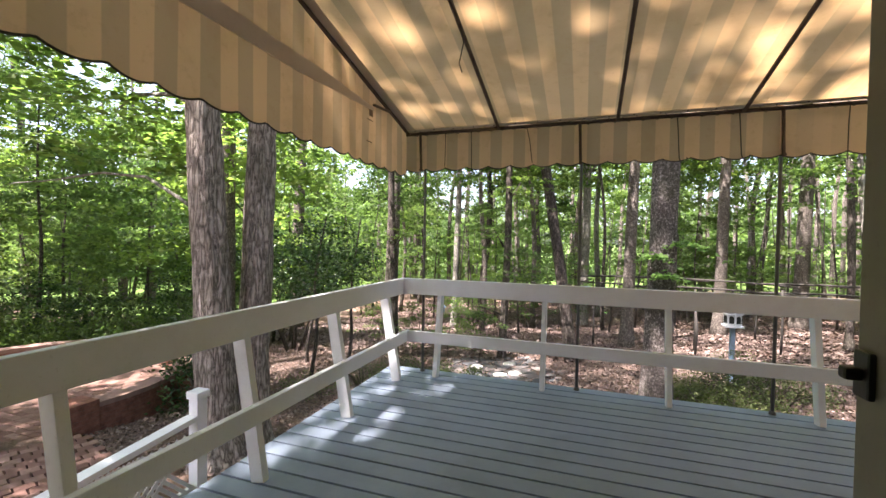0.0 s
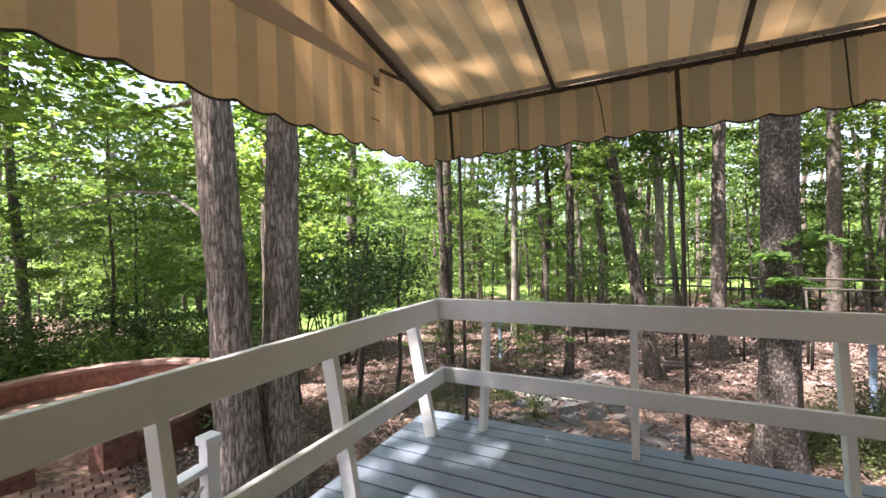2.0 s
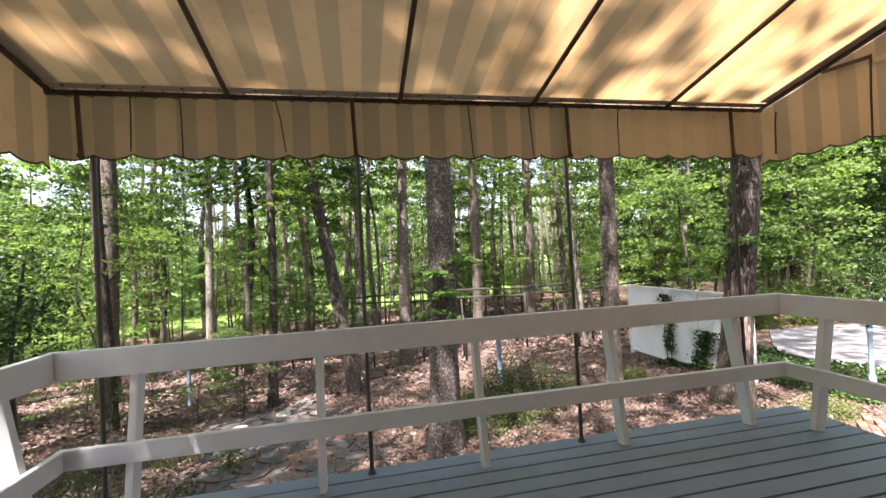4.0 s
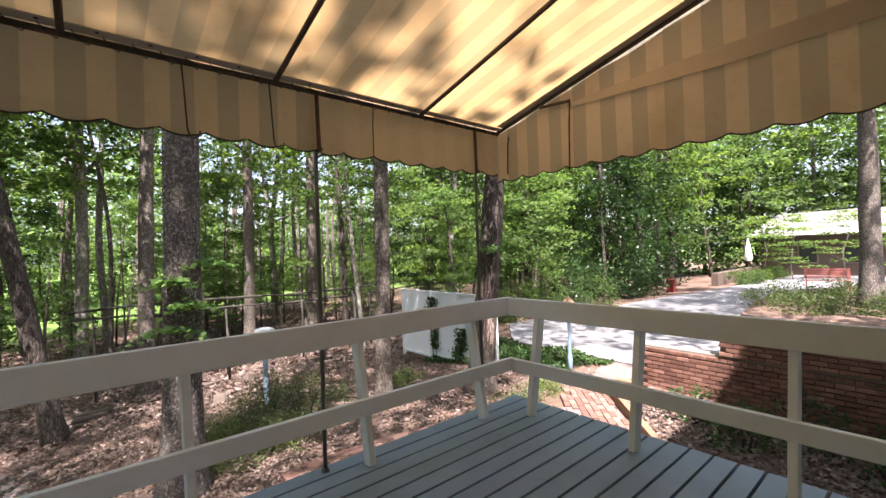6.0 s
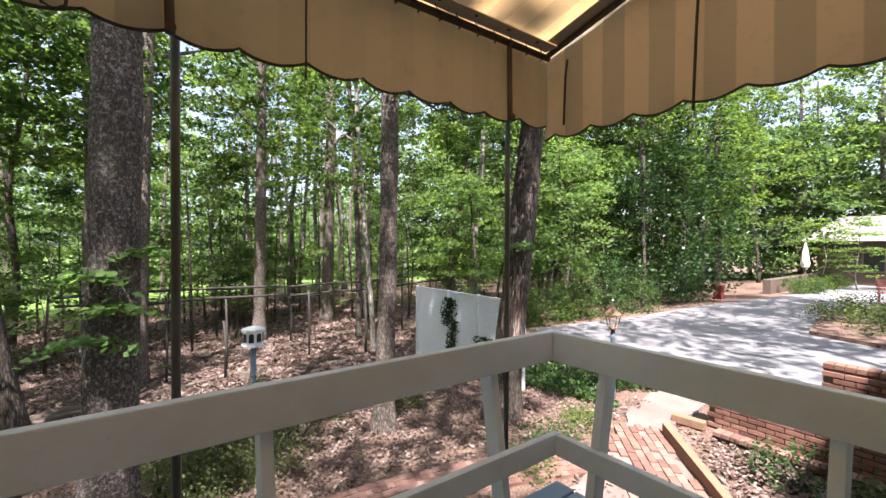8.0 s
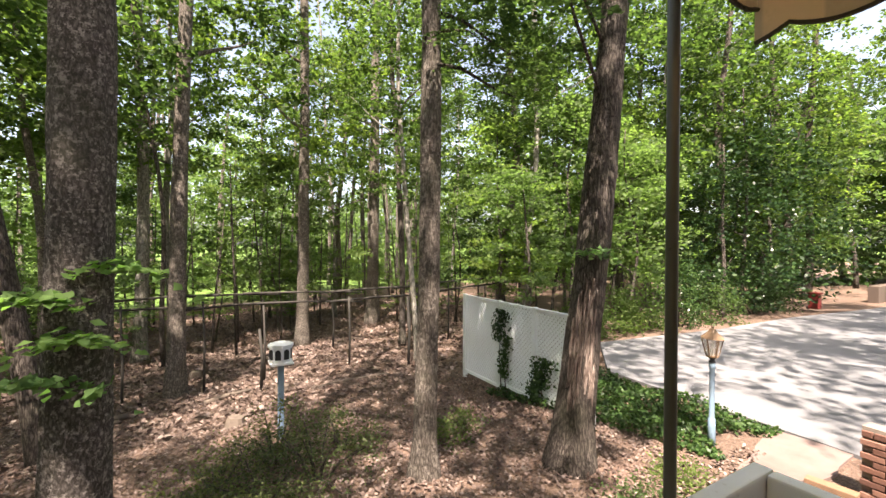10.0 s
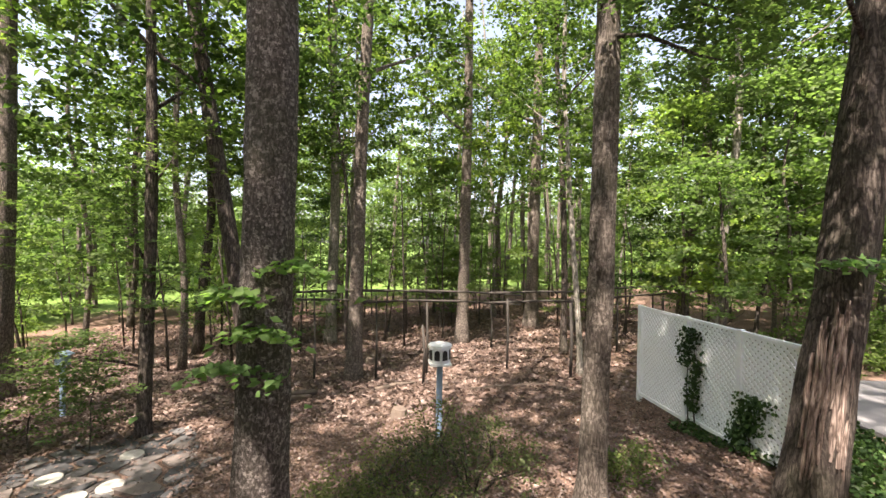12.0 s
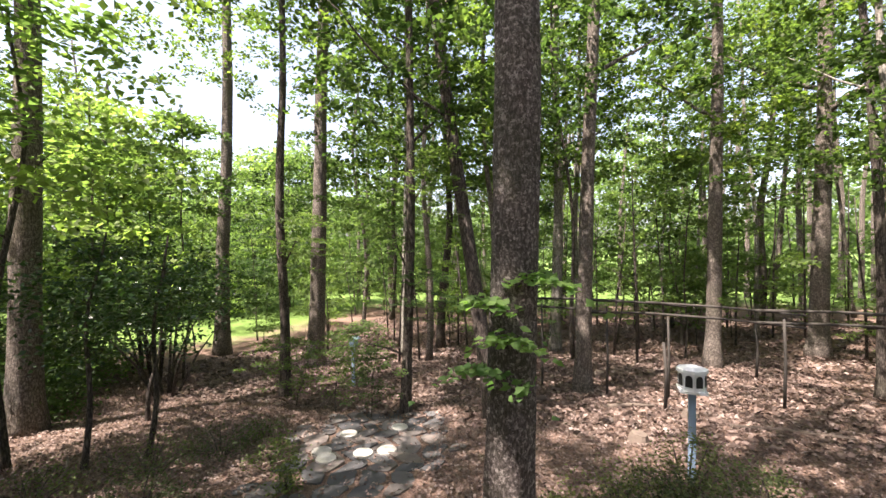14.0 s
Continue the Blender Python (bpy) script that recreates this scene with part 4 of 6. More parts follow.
for i, (x, y) in enumerate([(19.5, 17.0), (14.2, 19.5), (24.5, 19), (29, 18), (33, 20), (38, 22), (44, 20), (50, 18), (56, 14), (60, 6), (62, -2), (54, 22), (48, 26)]):
    tree("tall leafy forest tree", on(x, y), up(x, y, 19, wood.uniform(-1, 1), 0.3), wood.uniform(0.3, 0.45), M[("bark_dark", "bark_grey")[i % 2]], CANOPY[i % 3], (0, 0, -2), wood.uniform(0, 6), 1.15, 9, 18, 0.4, 0.05, 3, 0.0, "trees of the wood", limb_z=0.35)

for x, y, tn in ((51, 9, 0.4), (50, 3, 1.9), (52, -4, 3.0), (49, 14, 4.4)):
    tree("tall leafy tree behind the neighbour house", on(x, y), up(x, y, 20, 0.5, 0.3), 0.4, M["bark_grey"], CANOPY[int(x) % 3], (0, 0, -5), tn, 1.45, 9, 18, 0.4, 0.04, 3, 0.0, "trees of the wood", limb_z=0.35)
for x, y, tn in ((23.8, 15.0, 0.4), (27.5, 14.6, 2.1), (30.8, 14.0, 3.9)):
    tree("tall dense dark tree beside the driveway", on(x, y), up(x, y, 17, 0.6, -0.2), 0.4, M["bark_dark"], CANOPY[int(x) % 3], (0, 0, -3.5), tn, 1.05, 12, 24, 0.4, 0.04, 5, 0.0, "trees of the wood", limb_z=0.3)
for i, (x, y) in enumerate([(54, -9), (55, -4), (54, 1), (56, 6), (53, 11), (47, 13.5), (42, 15), (57, 15)]):
    tree("tall leafy tree behind the neighbour house", on(x, y), up(x, y, 15, wood.uniform(-0.8, 0.8), 0.2), 0.3, M["bark_dark"], UNDER[i % 4], (0, 0, -2), wood.uniform(0, 6), 1.9, 7, 14, 0.2, 0.08, 3, 0.0, "trees of the wood", tip=0.25, limb_z=0.2)
for i in range(8):
    an_ = radians(37 + 4.2 * i)
    x, y = 2.3 - 38 * math.sin(an_), 4.75 + 38 * math.cos(an_)
    tree("round leafy tree beyond the lawn", on(x, y), up(x, y, 13, wood.uniform(-0.8, 0.8), 0.2), 0.25, M["bark_dark"], UNDER[i % 4], (0, 0, -2), wood.uniform(0, 6), 1.9, 7, 14, 0.2, 0.08, 3, 0.0, "trees of the wood", tip=0.25, limb_z=0.2)
EVER = crown_mesh("evergreen_leaves", 99, 34, 1.9, 3.9, 1.2, 40, 0.10, M["leaf_dark"], 0.5, 0.16)
for x, y, tn in ((-5.7, 9.0, 0.5), (-5.2, 9.7, 2.2), (-7.4, 11.2, 4.0)):
    tree("slender dark evergreen tree with leaning stem", on(x, y), up(x, y, 3.9, 0.3, 0.2), 0.10, M["bark_dark"], EVER, (0, 0, 0), tn, 1.0, 8, 14, 0.3, 0.06, 4, 0.0, "evergreen shrubs", tip=0.3, limb_z=0.5)
for i in range(60):
    x, y = wood.uniform(-14, 18), wood.uniform(19.5, 36)
    if not free_spot(x, y):
        continue
    ob = thing("young_tree", "thin bare dark young tree stem in the wood", "tree", on(x, y), "thin stems")
    h_ = wood.uniform(4, 8)
    lx_, ly_ = wood.uniform(-0.6, 0.6), wood.uniform(-0.5, 0.5)
    part("trunk", tube(bmesh.new(), [(0, 0, -0.2), (lx_ * 0.2, ly_ * 0.3, h_ * 0.35), (lx_ * 0.7, ly_ * 0.6, h_ * 0.7), (lx_, ly_, h_)], [0.05, 0.04, 0.03, 0.012], 6, 0.1), M["bark_dark"], ob, smooth=True)
    for k in range(3):
        f_, a_ = 0.4 + 0.18 * k, wood.uniform(0, 6.28)
        b_ = Vector((lx_ * f_, ly_ * f_, h_ * f_))
        part("limb", tube(bmesh.new(), [b_, b_ + Vector((math.cos(a_) * 0.5, math.sin(a_) * 0.5, 0.4)), b_ + Vector((math.cos(a_) * 1.1, math.sin(a_) * 1.1, 0.7))], [0.018, 0.012, 0.005], 5), M["bark_dark"], ob, smooth=True)
MAGN = crown_mesh("broad_evergreen_leaves", 111, 80, 0.4, 6.5, 2.3, 44, 0.15, M["leaf_dark"], 0.8, 0.2)
for x, y, s_ in ((25.6, 13.6, 1.35), (22.8, 13.5, 1.4), (20.6, 13.2, 1.0)):
    tree("broad dark evergreen tree beside the driveway", on(x, y), up(x, y, 7 * s_, 0.2, 0.1), 0.2, M["bark_dark"], MAGN, (0, 0, 0), x, s_, 8, 14, 0.3, 0.03, 4, 0.0, "driveway shrubs", tip=0.3, limb_z=0.3)
# far woods: one mass of leaf sprays and thin stems
gen = np.random.default_rng(21)
nc = 9500
an = gen.uniform(math.radians(-25), math.radians(205), nc)
dist = gen.uniform(47, 68, nc)
dip = ((an > 2.1) & (an < 2.75)) * 1.5
hz = gen.uniform(0, 1, nc) ** 0.8 * (13 - dip + 4 * np.sin(an * 9) + 3 * np.sin(an * 23))
cc = np.stack([np.cos(an) * dist, np.sin(an) * dist + 3, -2.6 + hz], 1)
fp = clump_cloud(gen, cc, gen.uniform(1.0, 2.4, nc), 0.3, 20)
tagged(new("far_woods", quads_mesh("far_woods", leaves(fp, 0.52, 0.36, 0.4, 0.5, gen), M["leaf_far_hazed"])), "hazy green mass of far woodland leaves", "woods", kind="stuff")
bm = bmesh.new()
for i in range(110):
    an_, d_ = wood.uniform(-0.3, 3.5), wood.uniform(36, 60)
    x, y = math.cos(an_) * d_, math.sin(an_) * d_
    if x > 20 and y < 25 or open_sky(x, y):
        continue
    tube(bm, [(x, y, ground_z(x, y) - 0.3), (x + wood.uniform(-0.4, 0.4), y, 5), (x + wood.uniform(-1, 1), y, 13)], [0.2, 0.15, 0.09], 6)
tagged(part("far_stems", bm, M["bark_grey"]), "thin far tree stems", "woods", kind="stuff")

# ---- things in the wood ----
def shrub(label, x, y, rx, h, n, size, mat, stems=6, group="", z0=0.0, name="shrub", per=26):
    ob = thing(name, label, "shrub", on(x, y), group)
    g2 = np.random.default_rng(int(abs(x * 31 + y * 17)) + 3)
    nc = max(6, n // per)
    an, r = g2.uniform(0, 6.28, nc), np.sqrt(g2.uniform(0, 1, nc)) * rx
    z = g2.uniform(z0, 1, nc) * h * (np.sqrt(np.clip(1.05 - (r / rx) ** 2 * 0.8, 0.05, 1)) if z0 < 0.5 else 1 - 0.12 * (r / rx) ** 2)
    c = np.stack([np.cos(an) * r, np.sin(an) * r, z], 1)
    p = c.repeat(per, 0) + g2.normal(0, 1, (nc * per, 3)) * np.array([0.16, 0.16, 0.11]) * max(rx, 0.6)
    p[:, 2] = np.maximum(p[:, 2], 0.03)
    lv = new("foliage", quads_mesh("foliage", leaves(p, size, size * 0.5, 0.2, 0.35, g2), mat))
    lv.parent = ob
    for k in range(stems):
        q = c[k % nc]
        part("stem", tube(bmesh.new(), [(q[0] * 0.15, q[1] * 0.15, -0.1), (q[0] * 0.5, q[1] * 0.5, q[2] * 0.5), tuple(q)], [0.022 * h ** 0.5, 0.014 * h ** 0.5, 0.006], 6), M["bark_dark"], ob, smooth=True)
    return ob


shrub("glossy dark evergreen shrub with bare stems", -9.3, 13.0, 1.9, 4.0, 3300, 0.10, M["leaf_dark"], 7, "evergreen shrubs", 0.5)
shrub("glossy dark evergreen shrub with bare stems", -11.2, 14.0, 1.9, 4.1, 3200, 0.10, M["leaf_dark"], 6, "evergreen shrubs", 0.5)
shrub("glossy dark evergreen shrub with bare stems", -13.6, 15.2, 1.9, 4.2, 3200, 0.10, M["leaf_dark"], 6, "evergreen shrubs", 0.5)
for x, y, r, h in ((3.0, 9.6, 0.75, 0.7), (3.7, 9.9, 0.85, 0.75), (2.5, 10.2, 0.6, 0.6), (4.2, 10.6, 0.6, 0.6), (3.3, 10.8, 0.6, 0.8), (1.95, 9.3, 0.5, 0.45), (2.4, 8.9, 0.55, 0.5), (3.0, 8.9, 0.6, 0.5)):
    shrub("low sprawling grey-green scrubby shrub", x, y, r, h, 1450, 0.05, M["leaf_scrub"], 12, "low shrubs")
for x, y, r, h in ((-1.9, 9.4, 0.28, 0.5), (-2.9, 10.3, 0.4, 0.4), (-4.0, 11.2, 0.4, 0.4), (5.6, 9.6, 0.3, 0.3), (6.0, 9.9, 0.3, 0.25), (-2.5, 8.2, 0.5, 0.4)):
    shrub("small low green plant", x, y, r, h, 500, 0.06, M["leaf_shrub"], 3, "low shrubs")

for x, y, r, h in ((-3.4, 8.4, 0.6, 0.5), (-4.4, 9.2, 0.7, 0.6), (-3.0, 7.4, 0.55, 0.4), (-5.0, 8.0, 0.6, 0.5), (-4.0, 10.2, 0.6, 0.5)):
    shrub("low scrubby brown-green undergrowth among dead leaves", x, y, r, h, 700, 0.05, M["leaf_scrub"], 14, "low shrubs")
for i in range(12):
    an_ = radians(112 + i * 9)
    shrub("dense green undergrowth in the wood behind the patio", -9.75 + math.cos(an_) * (7.2 + 1.3 * (i % 3)), 5.7 + math.sin(an_) * (7.2 + 1.3 * (i % 3)), 1.5, 1.5 + 0.5 * (i % 2), 2200, 0.13, M[("leaf_mid", "leaf_shrub")[i % 2]], 4, "undergrowth")
shrub("dense dark green shrub beside the patio wall", -6.5, 6.9, 0.75, 1.9, 2400, 0.09, M["leaf_dark"], 6, "undergrowth")
for i in range(13):
    an_ = radians(96 + i * 10)
    x, y = -9.75 + math.cos(an_) * (4.3 + 1.1 * (i % 3)), 5.7 + math.sin(an_) * (4.3 + 1.1 * (i % 3))
    shrub("dense green undergrowth behind the patio wall", x, y, 1.3, 1.7 + 0.6 * (i % 3), 2800, 0.11, M[("leaf_mid", "leaf_shrub", "leaf_dark")[i % 3]], 4, "undergrowth")

for x, y, r, h in ((5.7, 6.75, 0.35, 0.25), (6.4, 6.95, 0.4, 0.28), (7.3, 7.15, 0.35, 0.25)):
    shrub("patch of low yellow-green plants by the path", x, y, r, h, 700, 0.05, M["leaf_bright"], 2, "low shrubs")
for x, y, r, h in ((7.1, 3.9, 0.35, 0.7), (7.7, 4.6, 0.5, 0.5), (7.9, 3.4, 0.55, 0.65), (7.5, 2.6, 0.45, 0.5)):
    shrub("sparse low weeds before the brick wall", x, y, r, h, 520, 0.07, M["leaf_ivy"], 6, "low shrubs")

# bird feeder on a blue post
fx, fy = 3.50, 11.6
fz = ground_z(fx, fy) + 0.06
bf = thing("bird_feeder", "white house-shaped bird feeder on a faded blue post", "bird feeder", (fx, fy, fz))
part("post", boxm((-0.045, -0.045, -0.2), (0.045, 0.045, 1.20), 0.004), M["blue"], bf, "faded blue wooden post")
part("tray", boxm((-0.178, -0.178, 1.20), (0.178, 0.178, 1.235), 0.005), M["white"], bf)
bm = bmesh.new()
bmesh.ops.create_cone(bm, cap_ends=True, segments=8, radius1=0.18, radius2=0.18, depth=0.28, matrix=Matrix.Translation((0, 0, 1.37)))
body = part("house", bm, M["white"], bf)
for k in range(8):
    an = 2 * math.pi * (k + 0.5) / 8
    m = pose(math.cos(an) * 0.1625, math.sin(an) * 0.1625, 1.36, 0, 0, math.degrees(an))
    bm = boxm((0.0, -0.045, -0.07), (0.014, 0.045, 0.05))
    bmesh.ops.create_cone(bm, cap_ends=True, segments=12, radius1=0.045, radius2=0.045, depth=0.014, matrix=Matrix.Translation((0.007, 0, 0.05)) @ pose(0, 0, 0, 0, 90, 0))
    bm.transform(m)
    part("window", bm, M["black"], body, "dark arched opening")
bm = bmesh.new()
bmesh.ops.create_cone(bm, cap_ends=True, segments=8, radius1=0.208, radius2=0.204, depth=0.045, matrix=Matrix.Translation((0, 0, 1.505)))
bmesh.ops.create_cone(bm, cap_ends=True, segments=8, radius1=0.19, radius2=0.10, depth=0.035, matrix=Matrix.Translation((0, 0, 1.54)))
part("roof", bm, M["white"], bf)

# second pale post far back
p = thing("bird_house", "small bird house on a pale blue post", "bird house", on(-4.6, 15.3))
part("post", boxm((-0.04, -0.04, -0.2), (0.04, 0.04, 1.2), 0.004), M["blue"], p)
part("box", boxm((-0.1, -0.1, 1.2), (0.1, 0.1, 1.42), 0.005), M["blue"], p)
part("roof", beam(beam(bmesh.new(), (-0.08, -0.14, 1.47), (-0.08, 0.14, 1.47), 0.2, 0.02, 0.003, (-0.5, 0, 1)), (0.08, -0.14, 1.47), (0.08, 0.14, 1.47), 0.2, 0.02, 0.003, (0.5, 0, 1)), M["blue"], p)

# post lantern
lx, ly = 8.65, 7.47
lz = ground_z(lx, ly)
ln = thing("post_lantern", "copper lantern on a faded blue-grey post", "lantern", (lx, ly, lz))
part("post", tube(bmesh.new(), [(0, 0, -0.2), (0, 0, 0.35), (0, 0, 0.37), (0, 0, 1.05), (0, 0, 1.08), (0, 0, 1.16)], [0.05, 0.05, 0.036, 0.034, 0.045, 0.04], 14), M["blue"], ln, "faded blue-grey post", True)
part("collar", tube(bmesh.new(), [(0, 0, 1.16), (0, 0, 1.20), (0, 0, 1.24)], [0.05, 0.03, 0.06], 12), M["black"], ln)
head = thing("head", "", "", (0, 0, 0))
head.parent = ln
for key in ("label", "category"):
    if key in head:
        del head[key]
lo_, hi_ = 0.075, 0.135
bm = bmesh.new()
for k in range(6):
    an = 2 * math.pi * k / 6
    beam(bm, (math.cos(an) * lo_, math.sin(an) * lo_, 1.25), (math.cos(an) * hi_, math.sin(an) * hi_, 1.50), 0.012, 0.012, 0, (0, 0.1, 1))
bmesh.ops.create_cone(bm, cap_ends=True, segments=6, radius1=lo_ + 0.01, radius2=lo_ + 0.01, depth=0.02, matrix=Matrix.Translation((0, 0, 1.25)))
part("frame", bm, M["brass"], head, "copper frame")
for k in range(6):
    a0, a1 = 2 * math.pi * k / 6 + 0.07, 2 * math.pi * (k + 1) / 6 - 0.07
    bm = bmesh.new()
    q = [bm.verts.new((math.cos(a_) * r_, math.sin(a_) * r_, z_)) for a_, r_, z_ in ((a0, lo_, 1.262), (a1, lo_, 1.262), (a1, hi_ - 0.003, 1.497), (a0, hi_ - 0.003, 1.497))]
    f = bm.faces.new(q)
    r = bmesh.ops.extrude_face_region(bm, geom=[f])
    for e in r["geom"]:
        if isinstance(e, bmesh.types.BMVert):
            e.co.x *= 0.97
            e.co.y *= 0.97
    part("pane", bm, M["glass"], head).visible_shadow = False
bm = bmesh.new()
bmesh.ops.create_cone(bm, cap_ends=True, segments=6, radius1=0.165, radius2=0.06, depth=0.09, matrix=Matrix.Translation((0, 0, 1.55)))
bmesh.ops.create_cone(bm, cap_ends=True, segments=12, radius1=0.06, radius2=0.03, depth=0.05, matrix=Matrix.Translation((0, 0, 1.615)))
bmesh.ops.create_uvsphere(bm, u_segments=10, v_segments=8, radius=0.02, matrix=Matrix.Translation((0, 0, 1.66)))
part("cap", bm, M["brass"], head, "weathered copper cap")
bm = bmesh.new()
for k in range(3):
    tube(bm, [(0.02 * math.cos(k * 2.1), 0.02 * math.sin(k * 2.1), 1.26), (0.02 * math.cos(k * 2.1), 0.02 * math.sin(k * 2.1), 1.36)], [0.01, 0.009], 8)
part("candle", bm, M["white"], head)

# white lattice screen
LX, LY0, LY1, LZ = 7.68, 8.75, 12.40, 0.36
lat = thing("lattice_screen", "white lattice garden screen with ivy on it", "screen")
posts = [LY1, 11.12, 10.05, LY0]
for y in posts:
    part("post", boxm((LX - 0.04, y - 0.04, ground_z(LX, y) - 0.2), (LX + 0.04, y + 0.04, LZ + 0.012), 0.004), M["lattice_white"], lat)
for ya, yb in zip(posts, posts[1:]):
    part("cap_rail", boxm((LX - 0.03, yb + 0.042, LZ - 0.05), (LX + 0.03, ya - 0.042, LZ), 0.004), M["lattice_white"], lat)
    zb = ground_z(LX, (ya + yb) / 2) + 0.06
    part("bottom_rail", boxm((LX - 0.03, yb + 0.042, zb), (LX + 0.03, ya - 0.042, zb + 0.06), 0.004), M["lattice_white"], lat)
    y0, y1, z0, z1 = yb + 0.042, ya - 0.042, zb + 0.06, LZ - 0.05
    for sgn, xo in ((1, -0.006), (-1, 0.006)):
        k = -(z1 - z0)
        while k < (y1 - y0):
            s0, s1 = max(0.0, -k), min(z1 - z0, (y1 - y0) - k)
            if s1 - s0 > 0.03:
                if sgn > 0:
                    a_, b_ = (LX + xo, y0 + k + s0, z0 + s0), (LX + xo, y0 + k + s1, z0 + s1)
                else:
                    a_, b_ = (LX + xo, y1 - k - s0, z0 + s0), (LX + xo, y1 - k - s1, z0 + s1)
                part("lattice_strip", beam(bmesh.new(), a_, b_, 0.041, 0.010, 0, (1, 0, 0)), M["lattice_white"], lat)
            k += 0.092
g3 = np.random.default_rng(4)
for yc, w, z0, z1 in ((11.0, 0.22, -0.45, 0.20), (10.85, 0.14, -1.15, -0.3), (9.8, 0.26, -1.0, -0.5), (9.95, 0.16, -1.3, -0.9)):
    iv = thing("ivy", "dark green ivy climbing the lattice", "ivy", (LX - 0.04, yc, ground_z(LX, yc)), "ivy on the lattice")
    n = 330
    f = g3.uniform(0, 1, n)
    pts = np.stack([g3.normal(-0.03, 0.03, n), g3.normal(0, w * 0.5, n) + 0.05 * np.sin(f * 5), (z0 + (z1 - z0) * f) - ground_z(LX, yc)], 1)
    q = new("foliage", quads_mesh("foliage", leaves(pts, 0.06, 0.055, 0.3, 0.1, g3, up=np.array([-0.9, 0.0, 0.4])), M["leaf_ivy"]))
    q.parent = iv
    part("vine", tube(bmesh.new(), [(0.0, 0, 0), (-0.01, 0.05, 0.4 * (z1 - ground_z(LX, yc))), (0, 0.0, (z1 - ground_z(LX, yc)) * 0.95)], [0.012, 0.009, 0.004], 6), M["bark_dark"], iv)

# ivy bed between the screen and the driveway
n = 11000
g3 = np.random.default_rng(14)
px, py = g3.uniform(7.0, 10.0, n), g3.uniform(7.1, 11.0, n)
keep = (px > 7.85 - 0.25 * (py - 8.5)) & (py > 7.2 + 0.35 * np.sin(px * 3)) & (px < 9.95)
px, py = px[keep], py[keep]
pz = ground_np(px, py) + g3.uniform(0.02, 0.22, len(px)) * (0.6 + 0.4 * np.sin(px * 4) * np.cos(py * 3))
tagged(new("ivy_bed", quads_mesh("ivy_bed", leaves(np.stack([px, py, pz], 1), 0.07, 0.06, 0.3, 0.5, g3), M["leaf_ivy"])), "dark green ivy ground cover beside the driveway", "ivy", kind="stuff")

# pole-and-stick garden fence
fence = thing("stick_fence", "rustic fence of thin poles and branches", "fence")
fp_ = [(0.7, 16.7), (2.4, 16.45), (3.8, 16.26), (6.0, 15.87), (8.1, 16.3), (9.9, 16.9), (12.0, 17.6), (14.4, 18.4)]
for x, y in fp_:
    z = ground_z(x, y)
    part("post", tube(bmesh.new(), [(x, y, z - 0.2), (x + 0.02, y, z + 1.0), (x - 0.01, y, 0.12 + rnd.uniform(-0.3, 0.1))], [0.034, 0.03, 0.026], 7, 0.15), M["fence_wood"], fence, smooth=True)
for (xa, ya), (xb, yb) in zip(fp_, fp_[1:]):
    for zr in (0.17, -0.10):
        j = rnd.uniform(-0.05, 0.05)
        part("rail", tube(bmesh.new(), [(xa - 0.5, ya + 0.06, zr + j), ((xa + xb) / 2, (ya + yb) / 2 + 0.06, zr + 0.03), (xb + 0.4, yb + 0.06, zr - j)], [0.034, 0.03, 0.024], 6, 0.2), M["fence_wood"], fence, smooth=True)
for x, y, h in ((7.19, 14.46, 1.86), (8.13, 15.17, 1.8), (6.5, 19.4, 1.6), (3.6, 15.2, 1.5)):
    z = ground_z(x, y)
    part("post", tube(bmesh.new(), [(x, y, z - 0.2), (x + 0.03, y, z + 0.8), (x - 0.03, y, z + h)], [0.04, 0.036, 0.03], 7, 0.15), M["fence_wood"], fence, smooth=True)
for x0, y0, x1, y1, r in ((-0.4, 14.9, 1.0, 15.2, 0.09), (-0.2, 14.5, 0.9, 14.9, 0.07), (4.6, 14.2, 6.4, 14.0, 0.04), (-6.5, 9.2, -5.2, 8.4, 0.02), (2.4, 15.0, 3.4, 15.3, 0.05)):
    z0, z1 = ground_z(x0, y0), ground_z(x1, y1)
    ob = thing("fallen_log", "fallen dead branch lying on the leaves", "log", (x0, y0, z0), "fallen logs")
    part("wood", tube(bmesh.new(), [(0, 0, r * 0.8), ((x1 - x0) * 0.5, (y1 - y0) * 0.5 + 0.06, (z1 - z0) * 0.5 + r), (x1 - x0, y1 - y0, z1 - z0 + r * 0.8)], [r, r * 0.95, r * 0.7], 9, 0.2), M["log"], ob, smooth=True)
for x, y in ((4.0, 14.6), (2.9, 12.9), (2.2, 18.5)):
    ob = thing("stump", "short weathered tree stump", "stump", on(x, y), "stumps")
    part("wood", tube(bmesh.new(), [(0, 0, -0.1), (0, 0, 0.1), (0.01, 0, 0.17)], [0.2, 0.15, 0.13], 14, 0.25, 4), M["log"], ob)

# ---- driveway side ----
dz = -1.27
drive = sheet("road", [(9.95, 6.6), (10.05, 8.4), (10.15, 10.4), (12.2, 12.3), (17.2, 11.6), (22, 11.4), (28, 10.6), (38, 9.6), (60, 8), (60, -16), (24, -16), (12.0, -16), (9.6, -4), (9.7, 3)], dz, M["asphalt"], 0.1)
tagged(drive, "pale grey driveway dappled with sun", "driveway", kind="structure")
isl = [(18.3 + 0, 6.8), (17.6, 5.2), (18.4, 3.4), (21, 1.8), (26, 0.8), (32, 2.0), (33, 4.8), (29, 6.6), (23, 7.4)]
tagged(sheet("island", isl, dz + 0.12, M["ground"], 0.2), "planted island in the driveway", "ground", kind="structure")
